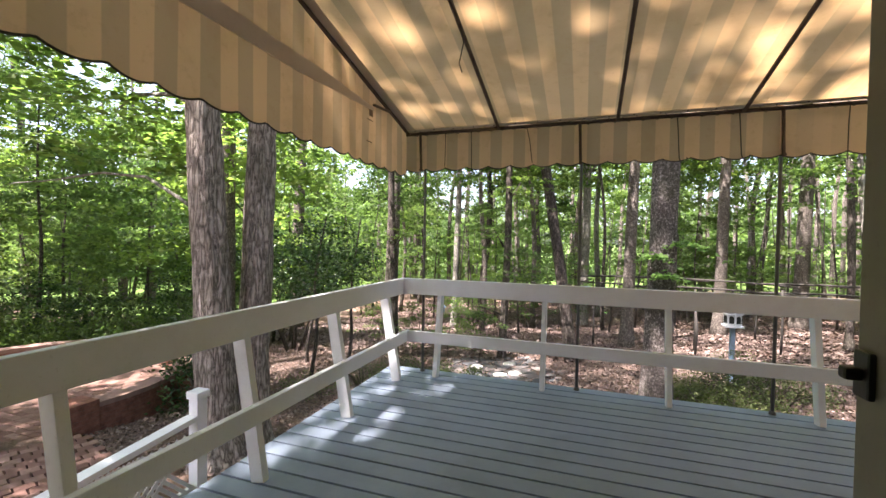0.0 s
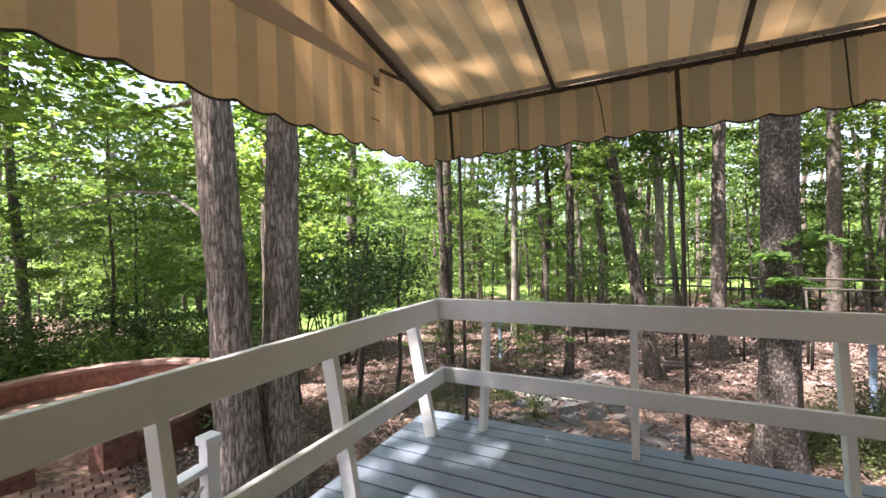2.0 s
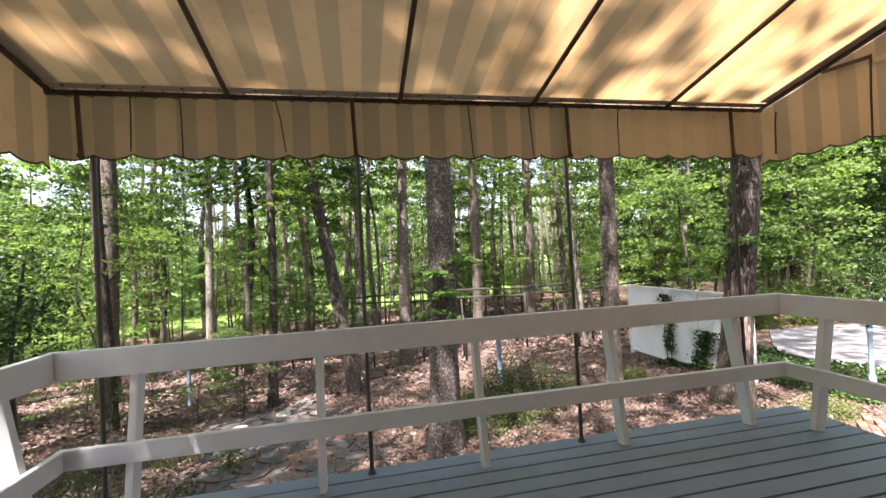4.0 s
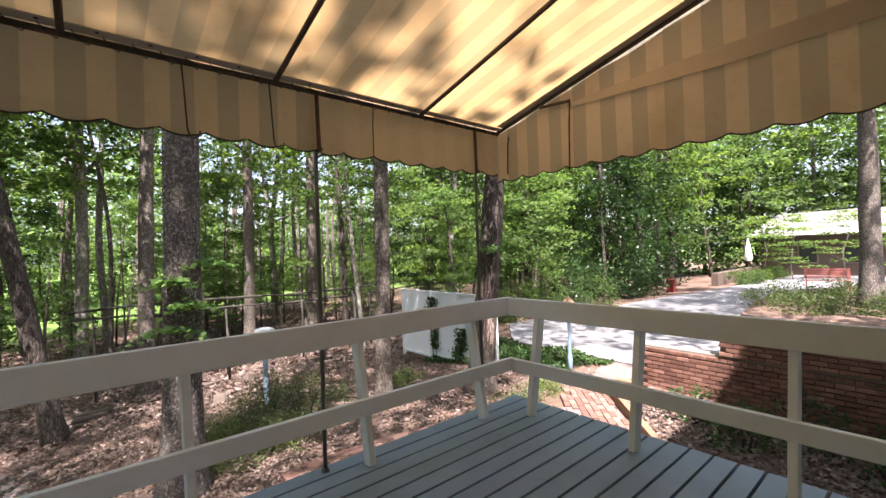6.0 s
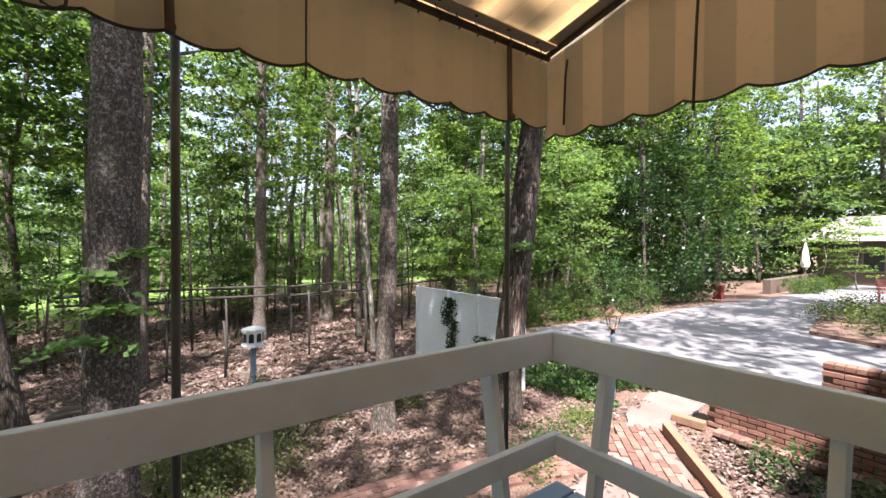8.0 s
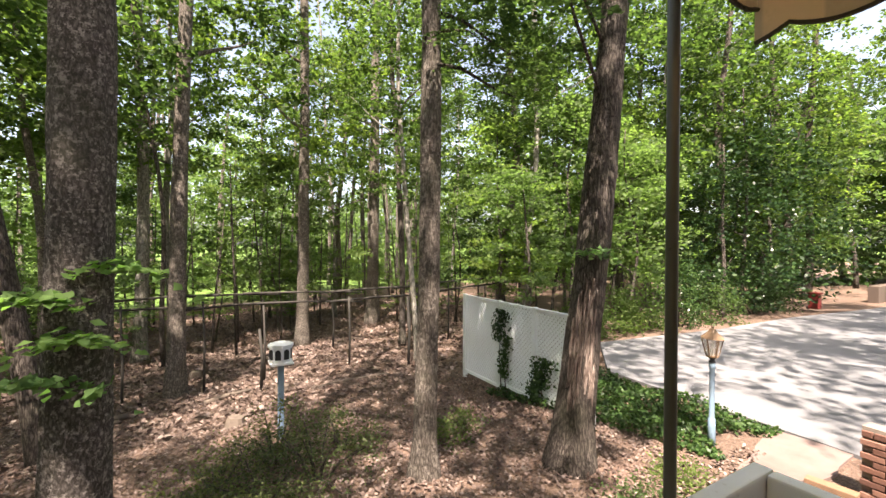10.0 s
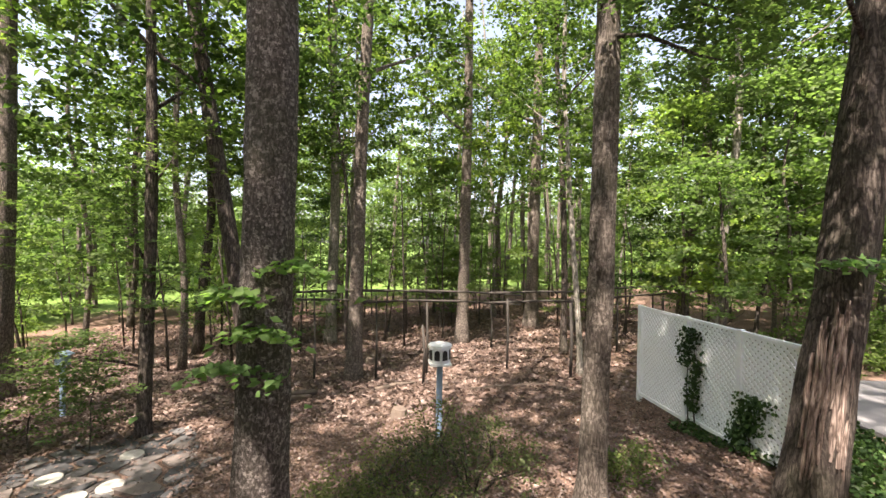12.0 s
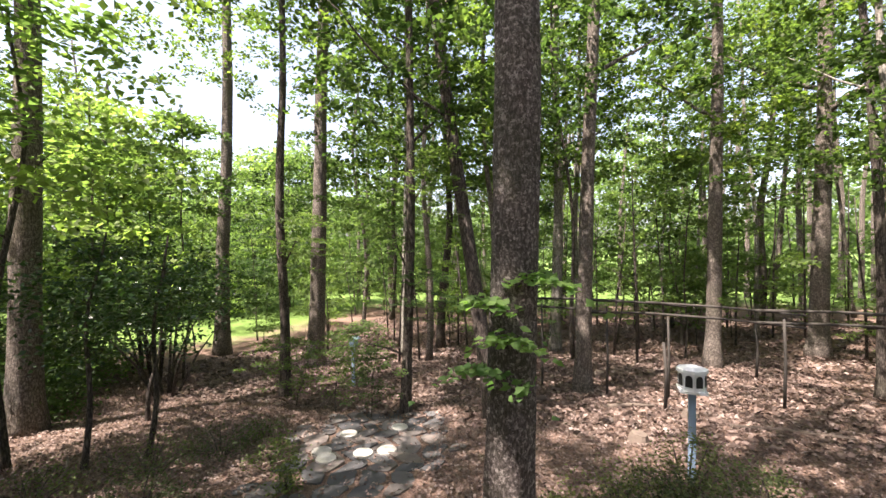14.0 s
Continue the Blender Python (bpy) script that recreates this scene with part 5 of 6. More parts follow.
for i, (x, y) in enumerate([(19.8, 5.4), (20.4, 4.4), (20.6, 3.2), (21.8, 5.4), (22.4, 3.2), (24.0, 4.6), (23.5, 6.2), (25.6, 2.6), (27, 5), (21.2, 6.6)]):
    s_ = shrub("loose green shrub on the driveway island", x, y, 0.8, 0.85, 1000, 0.09, M["leaf_shrub"], 4, "island shrubs")
    s_.location.z = dz + 0.11
tree("brown tree trunk on the driveway island", (22.5, 3.8, dz + 0.1), (22.8, 3.9, 17), 0.66, M["bark_grey"], CANOPY[0], (0, 0, 1), 1.0, 1.0, 14, 30, 0.5, 0.02, 4, 0.01, "trees of the wood")
for i, (x, y) in enumerate([(14.2, 13.4), (15.8, 13.3), (17.2, 13.0), (12.9, 13.6), (19.0, 12.8), (22.6, 12.9), (24.4, 12.8)]):
    shrub("dark green shrub beside the driveway", x, y, 0.9, 1.5 + 0.4 * (i % 3), 1900, 0.11, M[("leaf_mid", "leaf_bright", "leaf_dark")[i % 3]], 4, "driveway shrubs")
for x in (25.2,):
    b_ = thing("rubbish_bin", "red plastic wheelie bin beside the driveway", "bin", (x, 11.75, dz), "rubbish bins")
    b_.scale = (0.7, 0.7, 0.72)
    part("body", beam(bmesh.new(), (0, 0, 0.06), (0, 0, 0.95), 0.48, 0.5, 0.03, (0, 1, 0)), M["redbin"], b_)
    part("lid", boxm((-0.29, -0.32, 0.95), (0.29, 0.32, 1.03), 0.02), M["redbin"], b_)
    for sx in (-0.2, 0.2):
        bm = bmesh.new()
        bmesh.ops.create_cone(bm, cap_ends=True, segments=14, radius1=0.1, radius2=0.1, depth=0.05, matrix=Matrix.Translation((sx, 0.26, 0.1)) @ pose(0, 0, 0, 0, 90, 0))
        part("wheel", bm, M["black"], b_)
bn = thing("bench", "red painted slatted bench on the driveway edge", "bench", (29.5, 5.9, dz + 0.12))
for k in range(4):
    part("slat", boxm((-0.9, -0.25 + k * 0.13, 0.43), (0.9, -0.14 + k * 0.13, 0.46), 0.004), M["redwood"], bn)
for k in range(4):
    part("slat", boxm((-0.9, 0.30 + k * 0.02, 0.55 + k * 0.13), (0.9, 0.33 + k * 0.02, 0.65 + k * 0.13), 0.004), M["redwood"], bn)
for sx in (-0.8, 0.8):
    part("leg", boxm((sx - 0.03, -0.25, 0), (sx + 0.03, -0.19, 0.43), 0.004), M["redwood"], bn)
    part("leg", boxm((sx - 0.03, 0.24, 0), (sx + 0.03, 0.30, 0.98), 0.004), M["redwood"], bn)
bn.rotation_euler = (0, 0, radians(-80))
# neighbouring house
hx, hy, hz_ = 42.0, 3.0, dz
nh = thing("neighbour_house", "low brick neighbour house with pale shingle roof", "house", (hx, hy, hz_))
M["housewall"] = paint("far_house_wall", (0.10, 0.07, 0.055), (0.07, 0.05, 0.04), 0.9, 0.5, 2)
part("wall", boxm((0, -14, -0.2), (9, 8.4, 3.1)), M["housewall"], nh)
bm = bmesh.new()
v_ = [bm.verts.new(p_) for p_ in ((-0.9, -15, 3.05), (-0.9, 9.2, 3.05), (9.9, 9.2, 3.05), (9.9, -15, 3.05), (4.5, -10, 5.0), (4.5, 8.0, 5.0))]
for f in ((0, 1, 5, 4), (1, 2, 5), (2, 3, 4, 5), (3, 0, 4), (3, 2, 1, 0)):
    bm.faces.new([v_[i] for i in f])
part("roof", bm, M["shingle"], nh, "pale weathered shingle roof")
part("chimney", boxm((2.2, -4.2, 4.0), (3.2, -3.0, 7.2), 0.01), M["housewall"], nh)
for y in (-3.5, 0.0, 3.0, 5.5):
    w_ = part("window", boxm((-0.06, y - 0.6, 0.9), (-0.003, y + 0.6, 2.3), 0.01), M["wood"], nh)
    part("pane", boxm((-0.07, y - 0.5, 1.0), (-0.061, y + 0.5, 2.2)), M["black"], w_)
for i, (x, y) in enumerate([(37.5, 8.6), (38.5, 6.0), (36.8, 3.4), (38.8, 10.6), (39.2, 1.0)]):
    tree("small pale garden tree before the far house", (x, y, dz), (x + 0.2, y, dz + 4), 0.08, M["bark_pale"], LOW[i % 2], (0, 0, 0.4), i * 1.3, 1.2, 6, 8, 0.2, 0.1, 2, 0.0, "garden trees", tip=0.3, limb_z=0.3)
um = thing("patio_umbrella", "closed white patio umbrella standing by the house", "umbrella", (36.5, 10.9, dz - 0.02))
part("pole", tube(bmesh.new(), [(0, 0, 0), (0, 0, 3.0)], [0.03, 0.03], 8), M["wood"], um)
part("canopy", tube(bmesh.new(), [(0, 0, 1.35), (0, 0, 1.55), (0, 0, 2.25), (0, 0, 2.95)], [0.2, 0.26, 0.17, 0.03], 10, 0.3, 6), M["cloth"], um)
part("base", tube(bmesh.new(), [(0, 0, 0), (0, 0, 0.1)], [0.28, 0.24], 14), M["black"], um)
pw = thing("garden_wall", "low red brick garden wall by the far house", "wall", kind="structure")
part("wall_block", boxm((31, 11.2, dz - 0.1), (41, 11.6, dz + 0.75), 0.02), M["housewall"], pw)
for i in range(9):
    shrub("clipped green garden shrub by the far house", 32 + i * 1.1, 10.4 - 0.5 * (i % 2), 0.7, 0.9, 700, 0.12, M["leaf_mid"], 3, "garden shrubs")

# path, steps and edging between the deck and the driveway
def rough_edge(pts, amp=0.12, step=0.25):
    out = []
    for (xa, ya), (xb, yb) in zip(pts, pts[1:] + pts[:1]):
        k = max(1, int(math.hypot(xb - xa, yb - ya) / step))
        for i in range(k):
            x, y = xa + (xb - xa) * i / k, ya + (yb - ya) * i / k
            out.append((x + amp * noise.noise((x * 2.7, y * 2.7, 1)), y + amp * noise.noise((x * 2.7, y * 2.7, 6))))
    return out


tagged(sheet("walk", rough_edge([(5.0, 6.1), (7.1, 6.4), (8.3, 6.95), (9.9, 7.25), (9.95, 6.3), (8.5, 6.3), (7.4, 5.45), (6.2, 4.5), (5.2, 5.0)], 0.12), -1.285, M["concrete"], 0.1), "sunlit pale path from the deck to the driveway", "path", kind="structure")
M["timber"] = paint("brown_timber", (0.22, 0.13, 0.08), (0.12, 0.075, 0.05), 0.85, 0.6, 7)
st = thing("path_steps", "low timber-edged steps in the path", "steps")
part("timber", beam(bmesh.new(), (6.2, 4.58, -1.22), (7.85, 6.15, -1.2), 0.10, 0.20, 0.01), M["timber"], st)
part("timber", beam(bmesh.new(), (8.5, 6.35, -1.24), (8.54, 5.9, -1.24), 0.14, 0.12, 0.01), M["timber"], st)

# ---- patio to the left ----
PCX, PCY, PR, PZ = -9.75, 5.7, 2.55, -1.80
bm = bmesh.new()
bmesh.ops.create_cone(bm, cap_ends=True, segments=64, radius1=PR + 0.05, radius2=PR + 0.05, depth=0.5, matrix=Matrix.Translation((PCX, PCY, PZ - 0.25)))
M["patio_base"] = paint("red_paving", (0.19, 0.11, 0.085), (0.12, 0.07, 0.055), 0.9, 0.6, 5)
patio = tagged(part("patio", bm, M["patio_base"]), "round red brick patio inside a low wall", "patio", kind="structure")
pwall = thing("patio_wall", "low curved red brick wall round the patio", "wall", kind="structure")
A0, A1 = math.degrees(math.atan2(-0.62, 2.6)), math.degrees(math.atan2(-1.75, 2.3))
a0, a1 = radians(A0), radians(A1 + 360)
bm, cp = bmesh.new(), bmesh.new()
k = 72
for i in range(k):
    u0, u1 = a0 + (a1 - a0) * i / k, a0 + (a1 - a0) * (i + 1) / k
    for b_, r0, r1, z0, z1 in ((bm, PR, PR + 0.28, PZ - 0.4, PZ + 0.42), (cp, PR - 0.03, PR + 0.31, PZ + 0.42, PZ + 0.50)):
        vs = [b_.verts.new((PCX + math.cos(u) * r, PCY + math.sin(u) * r, z)) for u, r, z in ((u0, r0, z0), (u1, r0, z0), (u1, r1, z0), (u0, r1, z0), (u0, r0, z1), (u1, r0, z1), (u1, r1, z1), (u0, r1, z1))]
        for f in ((0, 1, 5, 4), (2, 3, 7, 6), (4, 5, 6, 7), (0, 4, 7, 3), (1, 2, 6, 5)):
            b_.faces.new([vs[j] for j in f])
a = Mat("coursed_brick", 0.9, spec=0.2)
v = a.coords(world=True)
zc = a.math("FRACT", a.math("MULTIPLY", a.math("ADD", a.axis(v, 2), 10.0), 13.3))
c = a.ramp(a.noise(v, 9, 6, 0.7), (0.3, (0.09, 0.04, 0.03)), (0.55, (0.19, 0.085, 0.06)), (0.75, (0.28, 0.14, 0.10)))
a.color(a.mix(a.ramp(zc, (0.0, (0.8, 0.8, 0.8)), (0.12, (0, 0, 0))), c, (0.15, 0.12, 0.10)))
M["coursed"] = a.bump(zc, 0.5, 0.01).m
part("wall_ring", bm, M["coursed"], pwall)
part("cap_ring", cp, M["paver"], pwall, "brick coping")
for u in (a0, a1):
    x, y = PCX + math.cos(u) * (PR + 0.14), PCY + math.sin(u) * (PR + 0.14)
    part("pier", boxm((x - 0.22, y - 0.22, PZ - 0.3), (x + 0.22, y + 0.22, PZ + 0.55), 0.01), M["coursed"], pwall)

# stair rail and lattice skirt below the deck
sr = thing("stair_rail", "white painted low rail with lattice and a newel post", "railing")
nx, ny = -3.75, 4.35
part("newel", boxm((nx - 0.065, ny - 0.065, ground_z(nx, ny) - 0.1), (nx + 0.065, ny + 0.065, -0.46), 0.006), M["white"], sr)
part("newel_cap", boxm((nx - 0.085, ny - 0.085, -0.455), (nx + 0.085, ny + 0.085, -0.37), 0.012), M["white"], sr)
part("hand_rail", beam(bmesh.new(), (nx, ny - 0.07, -0.66), (nx + 0.15, 1.2, -0.86), 0.14, 0.06, 0.005), M["white"], sr)
part("bottom_rail", beam(bmesh.new(), (nx, ny - 0.07, -1.46), (nx + 0.15, 1.2, -1.46), 0.05, 0.08, 0.005), M["white"], sr)
for sgn in (1, -1):
    y = 1.3
    while y < ny - 0.2:
        h = 0.6
        a_ = (nx + 0.05 + 0.006 * sgn, y if sgn > 0 else y + h, -1.42)
        b_ = (nx + 0.05 + 0.006 * sgn, y + h if sgn > 0 else y, -0.80)
        if y + h < ny - 0.05:
            part("lattice_strip", beam(bmesh.new(), a_, b_, 0.038, 0.010, 0, (1, 0, 0)), M["white"], sr)
        y += 0.09

# ---- brick retaining wall by the driveway ----
bw = thing("brick_wall", "red brick retaining wall beside the path", "wall", kind="structure")
W0, W1, WT = Vector((8.78, 5.95, 0)), Vector((8.42, -3.0, 0)), -0.48
wd = (W1 - W0).normalized()
wn_ = Vector((wd.y, -wd.x, 0))
if wn_.x > 0:
    wn_ = -wn_
bm = bmesh.new()
beam(bm, W0 + Vector((0, 0, -1.05)) - wn_ * 0.12, W1 + Vector((0, 0, -1.05)) - wn_ * 0.12, 0.2, 1.1)
part("core", bm, M["mortar"], bw)
bmesh_unit = mesh_of("brick", boxm((-0.1, -0.045, -0.03), (0.1, 0.045, 0.03), 0.004), M["brick"])
paver_unit = mesh_of("brick", boxm((-0.098, -0.048, -0.03), (0.098, 0.048, 0.03), 0.005), M["paver"])
rot = math.atan2(wd.y, wd.x)
brk = random.Random(3)


def piece(name, me, parent, at, rz=0.0, rx=0.0, ry=0.0):
    o = new(name, me)
    o.parent = parent
    o.matrix_basis = Matrix.LocRotScale(at, Euler((rx, ry, rz)), None)
    return o


for c in range(9):
    s = 0.1 + (0.105 if c % 2 else 0)
    while s < 5.6:
        p = W0 + wd * s + wn_ * (-0.008 + brk.uniform(-0.003, 0.003))
        piece("brick", bmesh_unit, bw, (p.x, p.y, -1.26 + c * 0.075), rot)
        s += 0.212
s = 0.05
while s < 5.6:
    p = W0 + wd * s - wn_ * 0.08
    piece("coping_brick", bmesh_unit, bw, (p.x, p.y, -1.26 + 9 * 0.075 + 0.012), rot + math.pi / 2)
    s += 0.102
beam_ = bmesh.new()
beam(beam_, W0 + wd * 1.32 + Vector((0, 0, -0.275)) - wn_ * 0.12, W1 + Vector((0, 0, -0.275)) - wn_ * 0.12, 0.2, 0.42)
part("core", beam_, M["mortar"], bw)
for c in range(5):
    s = 1.42 + (0.105 if c % 2 else 0)
    while s < 5.6:
        p = W0 + wd * s + wn_ * (-0.008 + brk.uniform(-0.003, 0.003))
        piece("brick", bmesh_unit, bw, (p.x, p.y, -0.455 + c * 0.075), rot)
        s += 0.212
s = 1.37
while s < 5.6:
    p = W0 + wd * s - wn_ * 0.08
    piece("coping_brick", bmesh_unit, bw, (p.x, p.y, -0.06), rot + math.pi / 2)
    s += 0.102
ed = thing("brick_edging", "row of bricks edging the bed below the wall", "edging", kind="structure")
s = 0.3
while s < 5.4:
    p = W0 + wd * s + wn_ * 0.36
    piece("brick", paver_unit, ed, (p.x, p.y, -1.27 + 0.05), rot + math.pi / 2, brk.uniform(-0.05, 0.05))
    s += 0.105

# brick walk before the deck
bwk = thing("brick_walk", "worn red brick walk curving past the deck", "path", kind="structure")
for i in range(46):
    f = i / 45
    x, y = 2.6 + 3.6 * f, 7.55 - 0.1 * f - 0.9 * f * f
    t_ = math.atan2(-0.1 - 1.8 * f, 3.6)
    for j in range(6):
        o_ = -0.3 + j * 0.105
        piece("brick", paver_unit, bwk, (x - math.sin(t_) * o_, y + math.cos(t_) * o_, ground_z(x, y) + 0.0 + brk.uniform(-0.004, 0.006)), t_ + math.pi / 2 * (0), brk.uniform(-0.03, 0.03), brk.uniform(-0.03, 0.03))
# brick walk beside the timber edge
twk = thing("brick_walk", "pale worn brick path beside the timber edge", "path", kind="structure")
td = Vector((1.9, 1.75, 0)).normalized()
tn_ = Vector((-td.y, td.x, 0))
for i in range(17):
    for j in range(9):
        if brk.random() < 0.12:
            continue
        p = Vector((6.25, 4.45, 0)) + td * (-1.0 + i * 0.212 + (0.105 if j % 2 else 0)) + tn_ * (0.16 + j * 0.106)
        piece("brick", paver_unit, twk, (p.x, p.y, -1.285 + brk.uniform(-0.008, 0.006)), math.atan2(td.y, td.x) + brk.uniform(-0.03, 0.03), brk.uniform(-0.02, 0.02))
# brick walk to the round patio
lwk = thing("brick_walk", "red brick walk leading to the round patio", "path", kind="structure")
big_unit = mesh_of("brick", boxm((-0.10, -0.062, -0.03), (0.10, 0.062, 0.03), 0.006), M["paver"])
wide_unit = mesh_of("brick", boxm((-0.078, -0.088, -0.03), (0.078, 0.088, 0.03), 0.006), M["paver"])
for i in range(19):
    for j in range(6):
        u_, w_ = i * 0.178, j * 0.197 + (0.09 if i % 2 else 0)
        x, y = -7.2 + u_ * 0.94 + w_ * 0.34, 3.98 - u_ * 0.34 + w_ * 0.94
        piece("brick", wide_unit, lwk, (x, y, ground_z(x, y) + 0.02 + brk.uniform(-0.008, 0.008)), -0.347 + brk.uniform(-0.03, 0.03))
# paving inside the patio, nearest the opening
for i in range(11):
    for j in range(26):
        x, y = -7.2 - i * 0.212, 3.4 + j * 0.135
        if (x - PCX) ** 2 + (y - PCY) ** 2 < (PR - 0.15) ** 2:
            piece("brick", big_unit, patio, (x + (0.105 if j % 2 else 0), y, PZ - 0.018))

# flagstones and pale round stepping stones
fl = thing("flagstone_patio", "grey flagstones and round stepping stones in leaves", "paving", kind="structure")
fr = random.Random(17)


def slab(n, r, jag, squash):
    bm = bmesh.new()
    top = [bm.verts.new((math.cos(2 * math.pi * k / n + fr.uniform(-jag, jag)) * r * fr.uniform(1 - jag, 1 + jag * 0.5), math.sin(2 * math.pi * k / n) * r * squash * fr.uniform(1 - jag, 1), 0.03)) for k in range(n)]
    f = bm.faces.new(top)
    r_ = bmesh.ops.extrude_face_region(bm, geom=[f])
    for e in r_["geom"]:
        if isinstance(e, bmesh.types.BMVert):
            e.co.z -= 0.06
    bmesh.ops.recalc_face_normals(bm, faces=bm.faces)
    bmesh.ops.bevel(bm, geom=list(bm.edges), offset=0.006, segments=1, affect="EDGES")
    return bm


rounds = mesh_of("stepping_stone", slab(20, 0.17, 0.0, 1.0), M["pale_stone"])


def lie(x, y):
    return ground_z(x, y) + noise.noise((x * 0.6, y * 0.6, 3.0)) * 0.05 * min(max((y - 8) / 2, 0), 1) - 0.012


for x, y in [(-1.22, 11.17), (-1.55, 12.3), (-2.32, 11.64), (-1.55, 10.92), (-2.26, 10.73), (-2.0, 10.5)]:
    piece("stepping_stone", rounds, fl, (x, y, lie(x, y) + 0.035), fr.uniform(0, 6))
ca, sa = math.cos(0.35), math.sin(0.35)
corner = {}
for i in range(-6, 8):
    for j in range(-8, 9):
        corner[i, j] = (i * 0.44 + fr.uniform(-0.13, 0.13) + 0.2 * (j % 2), j * 0.38 + fr.uniform(-0.11, 0.11))
for i in range(-6, 7):
    for j in range(-8, 8):
        q = [corner[i, j], corner[i + 1, j], corner[i + 1, j + 1], corner[i, j + 1]]
        mx, my = sum(p_[0] for p_ in q) / 4, sum(p_[1] for p_ in q) / 4
        x, y = -1.6 + mx * ca - my * sa, 11.0 + mx * sa + my * ca
        if abs(x + 1.6 + 0.28 * (y - 11)) > 1.45 + 0.3 * math.sin(y * 2.3) or not 8.0 < y < 13.6 or fr.random() < 0.12:
            continue
        bm = bmesh.new()
        f = bm.faces.new([bm.verts.new(((p_[0] - mx) * 0.82 * ca - (p_[1] - my) * 0.82 * sa, (p_[0] - mx) * 0.82 * sa + (p_[1] - my) * 0.82 * ca, 0.0)) for p_ in q])
        bmesh.ops.bevel(bm, geom=list(bm.verts), offset=fr.uniform(0.04, 0.10), segments=1, affect="VERTICES")
        bm.faces.ensure_lookup_table()
        f = bm.faces[0]
        r_ = bmesh.ops.extrude_face_region(bm, geom=[f])
        for e in r_["geom"]:
            if isinstance(e, bmesh.types.BMVert):
                e.co.z -= 0.07
        bmesh.ops.recalc_face_normals(bm, faces=bm.faces)
        me_ = mesh_of("flagstone", bm, M["flag"])
        piece("flagstone", me_, fl, (x, y, lie(x, y) + fr.uniform(0.015, 0.03)), 0.0, fr.uniform(-0.03, 0.03), fr.uniform(-0.03, 0.03))

# fallen leaves
g4 = np.random.default_rng(33)
n = 190000
px, py = g4.uniform(-13, 9, n), 4.6 + 18.5 * g4.uniform(0, 1, n) ** 1.25
thin = g4.uniform(0, 1, n) < np.clip(1.3 - 1.12 * (np.abs(px + 1.6 + 0.28 * (py - 11)) < 1.2) * (py > 8.2) * (py < 13.7) - 0.7 * ((px > 2.4) & (py < 7.9) & (py > 6.6)), 0.1, 1)
pit = ((px - PCX) ** 2 + (py - PCY) ** 2 > (PR + 0.35) ** 2) & ~((px > 8.0) & (py > 7.2)) & ~((px > 5) & (py < 6.9)) & ~((px < -3.6) & (px > -7.3) & (py + 0.36 * (px + 7.2) < 5.05) & (py + 0.36 * (px + 7.2) > 3.95))
kp = thin & pit
px, py = px[kp], py[kp]
bz = np.array([noise.noise((a_ * 0.6, b_ * 0.6, 3.0)) * 0.05 for a_, b_ in zip(px, py)]) * np.clip((py - 8) / 2, 0, 1)
pz = ground_np(px, py) + bz + g4.uniform(0.0, 0.035, len(px))
lit = leaves(np.stack([px, py, pz], 1), 0.062, 0.039, 0.1, 0.72, g4)
tagged(new("leaf_litter", quads_mesh("leaf_litter", lit, M["litter"])), "brown fallen leaves covering the ground", "leaves", kind="stuff")
n = 24000
px, py = g4.uniform(4.0, 8.4, n), g4.uniform(-1.0, 6.3, n)
kp = (~((py > 4.75 + 0.35 * (px - 5.6)) & (px > 5)) | (g4.uniform(0, 1, n) < 0.3)) & (px > 4.0)
off = (px - 6.25) * tn_.x + (py - 4.45) * tn_.y
kp &= ~((off > 0.1) & (off < 1.1)) | (g4.uniform(0, 1, n) < 0.06)
px, py = px[kp], py[kp]
tagged(new("leaf_litter", quads_mesh("leaf_litter", leaves(np.stack([px, py, ground_np(px, py) + g4.uniform(0, 0.03, len(px))], 1), 0.07, 0.043, 0.1, 0.72, g4), M["litter"])), "brown fallen leaves beside the deck", "leaves", kind="stuff")
n = 45000
px, py = g4.uniform(-16, 18, n), g4.uniform(13, 33, n)
kp = ~((px > 9) & (py < 15)) & ~((px < -13) & (py > 15))
px, py = px[kp], py[kp]
tagged(new("leaf_litter", quads_mesh("leaf_litter", leaves(np.stack([px, py, ground_np(px, py) + g4.uniform(0, 0.05, len(px))], 1), 0.15, 0.09, 0.1, 0.72, g4), M["litter"])), "brown fallen leaves deeper in the wood", "leaves", kind="stuff")
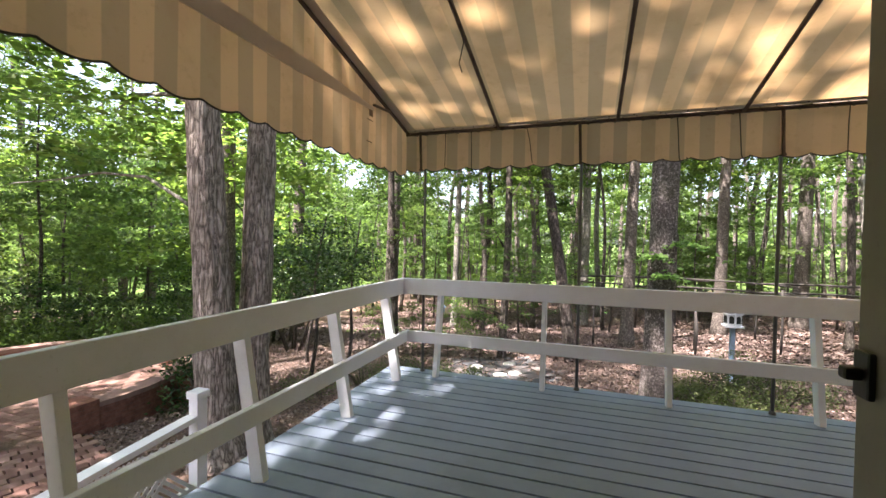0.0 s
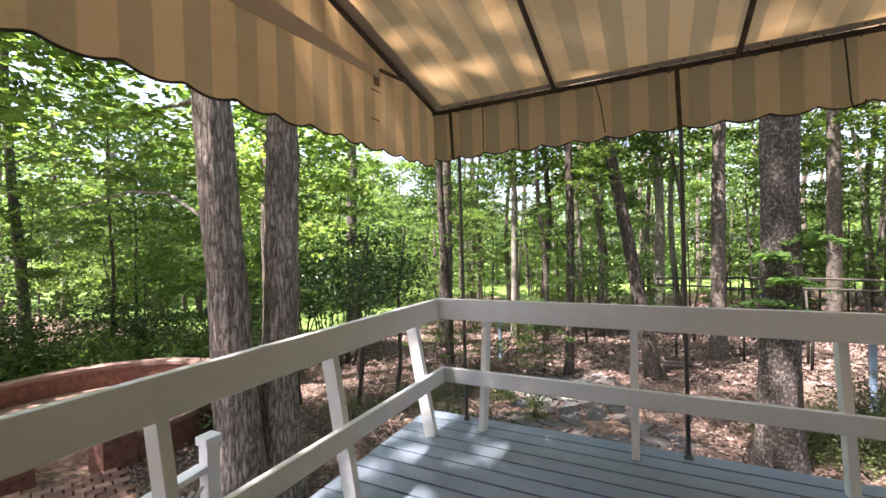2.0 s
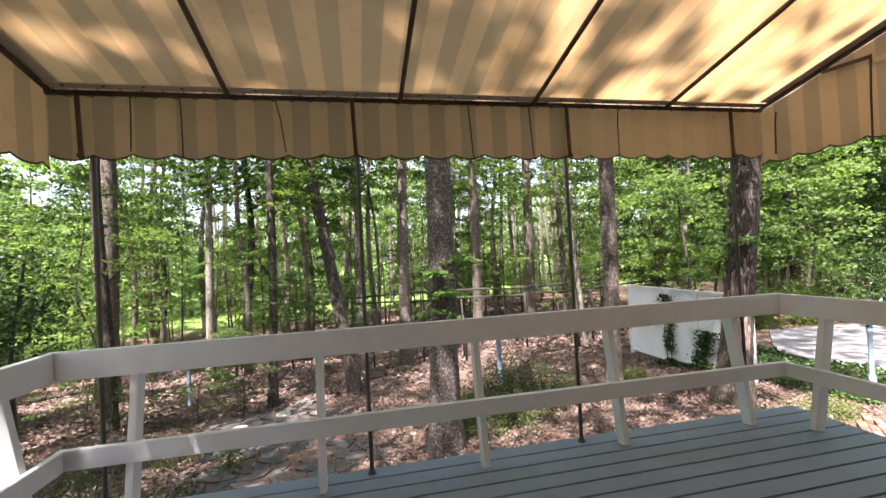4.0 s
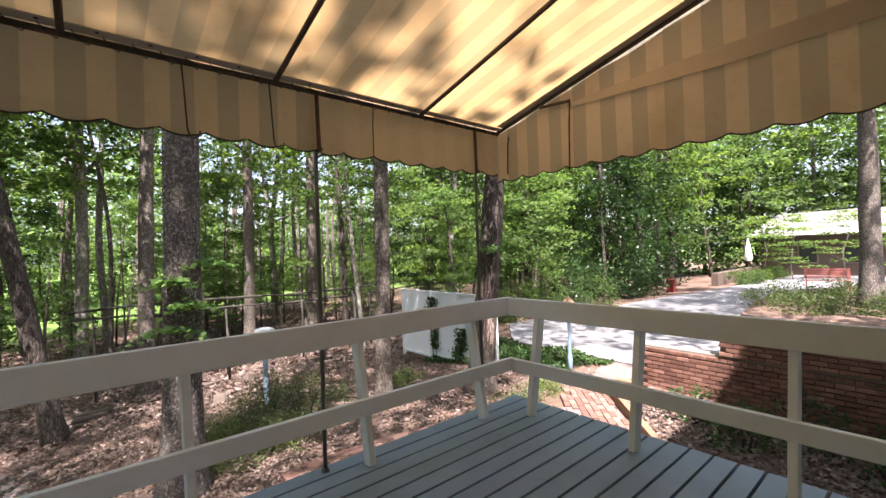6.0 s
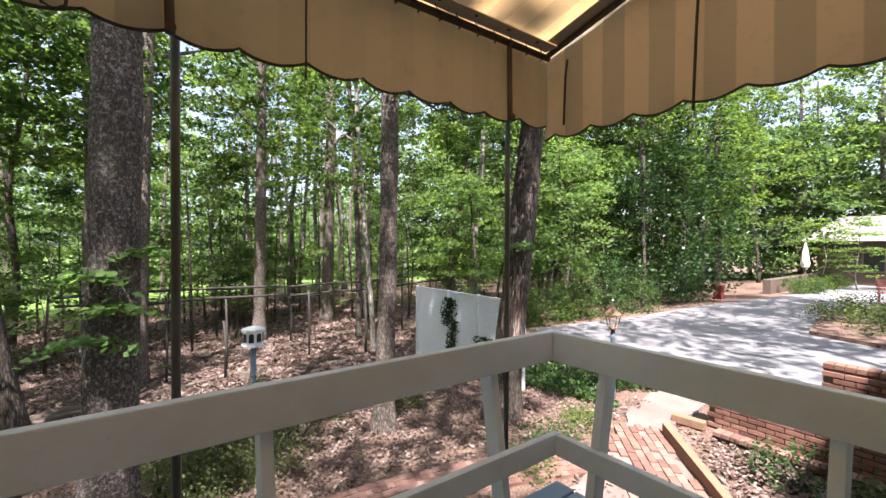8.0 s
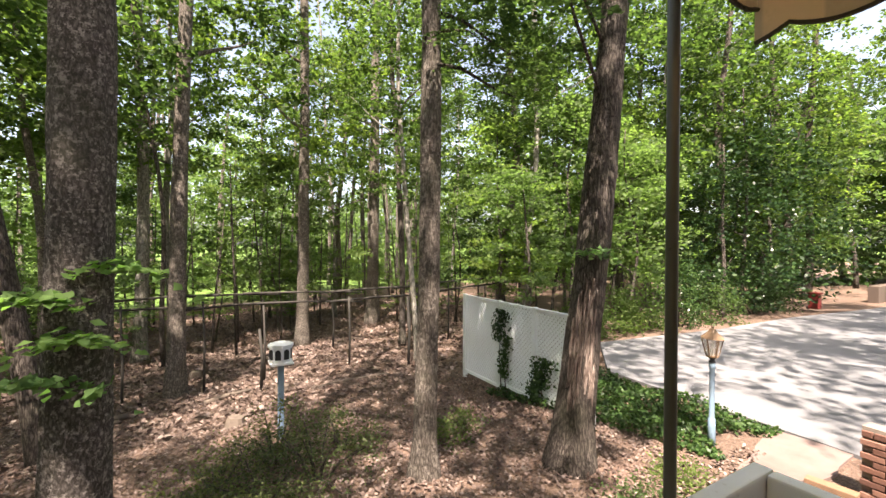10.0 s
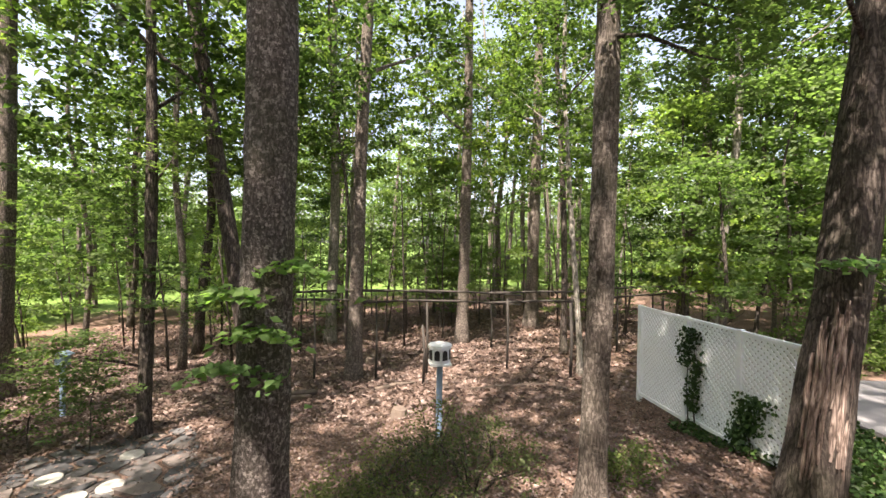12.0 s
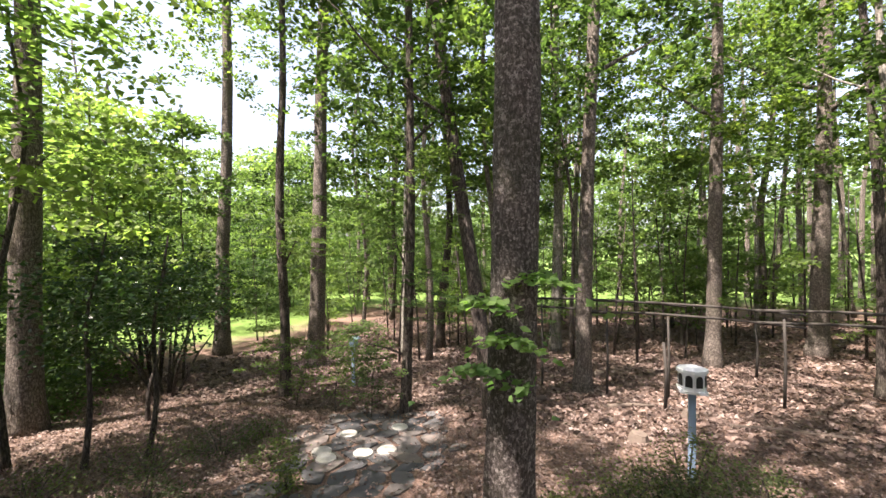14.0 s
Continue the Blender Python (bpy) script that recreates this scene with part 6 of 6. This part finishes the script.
# green tufts growing from the big trunk
for bx, by, z, dx, dy, s in ((1.52, 8.40, 1.36, 0.30, -0.22, 0.36), (1.52, 8.40, 1.16, -0.12, -0.30, 0.30), (1.52, 8.40, 0.86, 0.05, -0.30, 0.34), (1.52, 8.40, 0.58, -0.16, -0.30, 0.42), (6.80, 8.2, 1.44, -0.1, -0.3, 0.3)):
    tf = thing("leaf_tuft", "spray of green maple leaves growing from the trunk", "leaves", (bx, by, z), "sprays on the trunk")
    c = g4.normal(0, 1, (95, 3)) * np.array([s * 0.5, s * 0.3, 0.028]) + np.array([dx, dy, 0])
    c[:, 2] -= 0.35 * (c[:, 0] - dx) ** 2 / s
    q = new("foliage", quads_mesh("foliage", leaves(c, 0.09, 0.07, 0.5, 0.5, g4, up=np.array([0.0, -0.3, 1.1])), M["leaf_spray"]))
    q.parent = tf
    part("twig", tube(bmesh.new(), [(0, -0.1, -0.1), (dx * 0.5, dy * 0.7, -0.02), (dx * 1.6, dy * 1.3, 0)], [0.012, 0.008, 0.003], 6), M["bark_dark"], tf)

# pale torn slivers on the leaning trunk
tl = next(o for o in bpy.data.objects if o.get("label", "").startswith("leaning dark tree"))
tr = random.Random(9)
for k in range(13):
    ang0 = radians(196 + 7.5 * k + tr.uniform(-4, 4))
    z0, z1 = 0.75 + tr.uniform(0, 0.75), 2.15 + tr.uniform(-0.35, 0.5)
    bm, prev, rows_ = bmesh.new(), None, 18
    for i in range(rows_ + 1):
        f = i / rows_
        z = z0 + (z1 - z0) * f
        half = 0.105 * math.sin(math.pi * min(1, f * 0.94 + 0.03)) ** 0.45 * (1 + 0.7 * noise.noise((f * 7, k, 0)))
        ctr = ang0 + 0.12 * noise.noise((f * 4, k, 5))
        cx, cy = 2.7 / 18 * z, 0.3 / 18 * z
        r = 0.23 * (0.45 + 0.55 * (1 - z / 18)) + 0.23 * 0.5 * math.exp(-z / 0.41) + 0.006 + 0.012 * noise.noise((k * 1.7, z * 2, 4))
        row = [bm.verts.new((cx + math.cos(ctr + half * u) * (r + d), cy + math.sin(ctr + half * u) * (r + d), z)) for u, d in ((-1, -0.03), (-0.6, 0.008), (0.1, 0.016), (0.7, 0.006), (1, -0.03))]
        if prev:
            for j in range(4):
                bm.faces.new((prev[j], prev[j + 1], row[j + 1], row[j]))
        prev = row
    part("torn_sliver", bm, M["bark_inner"], tl, "pale torn inner wood", True)
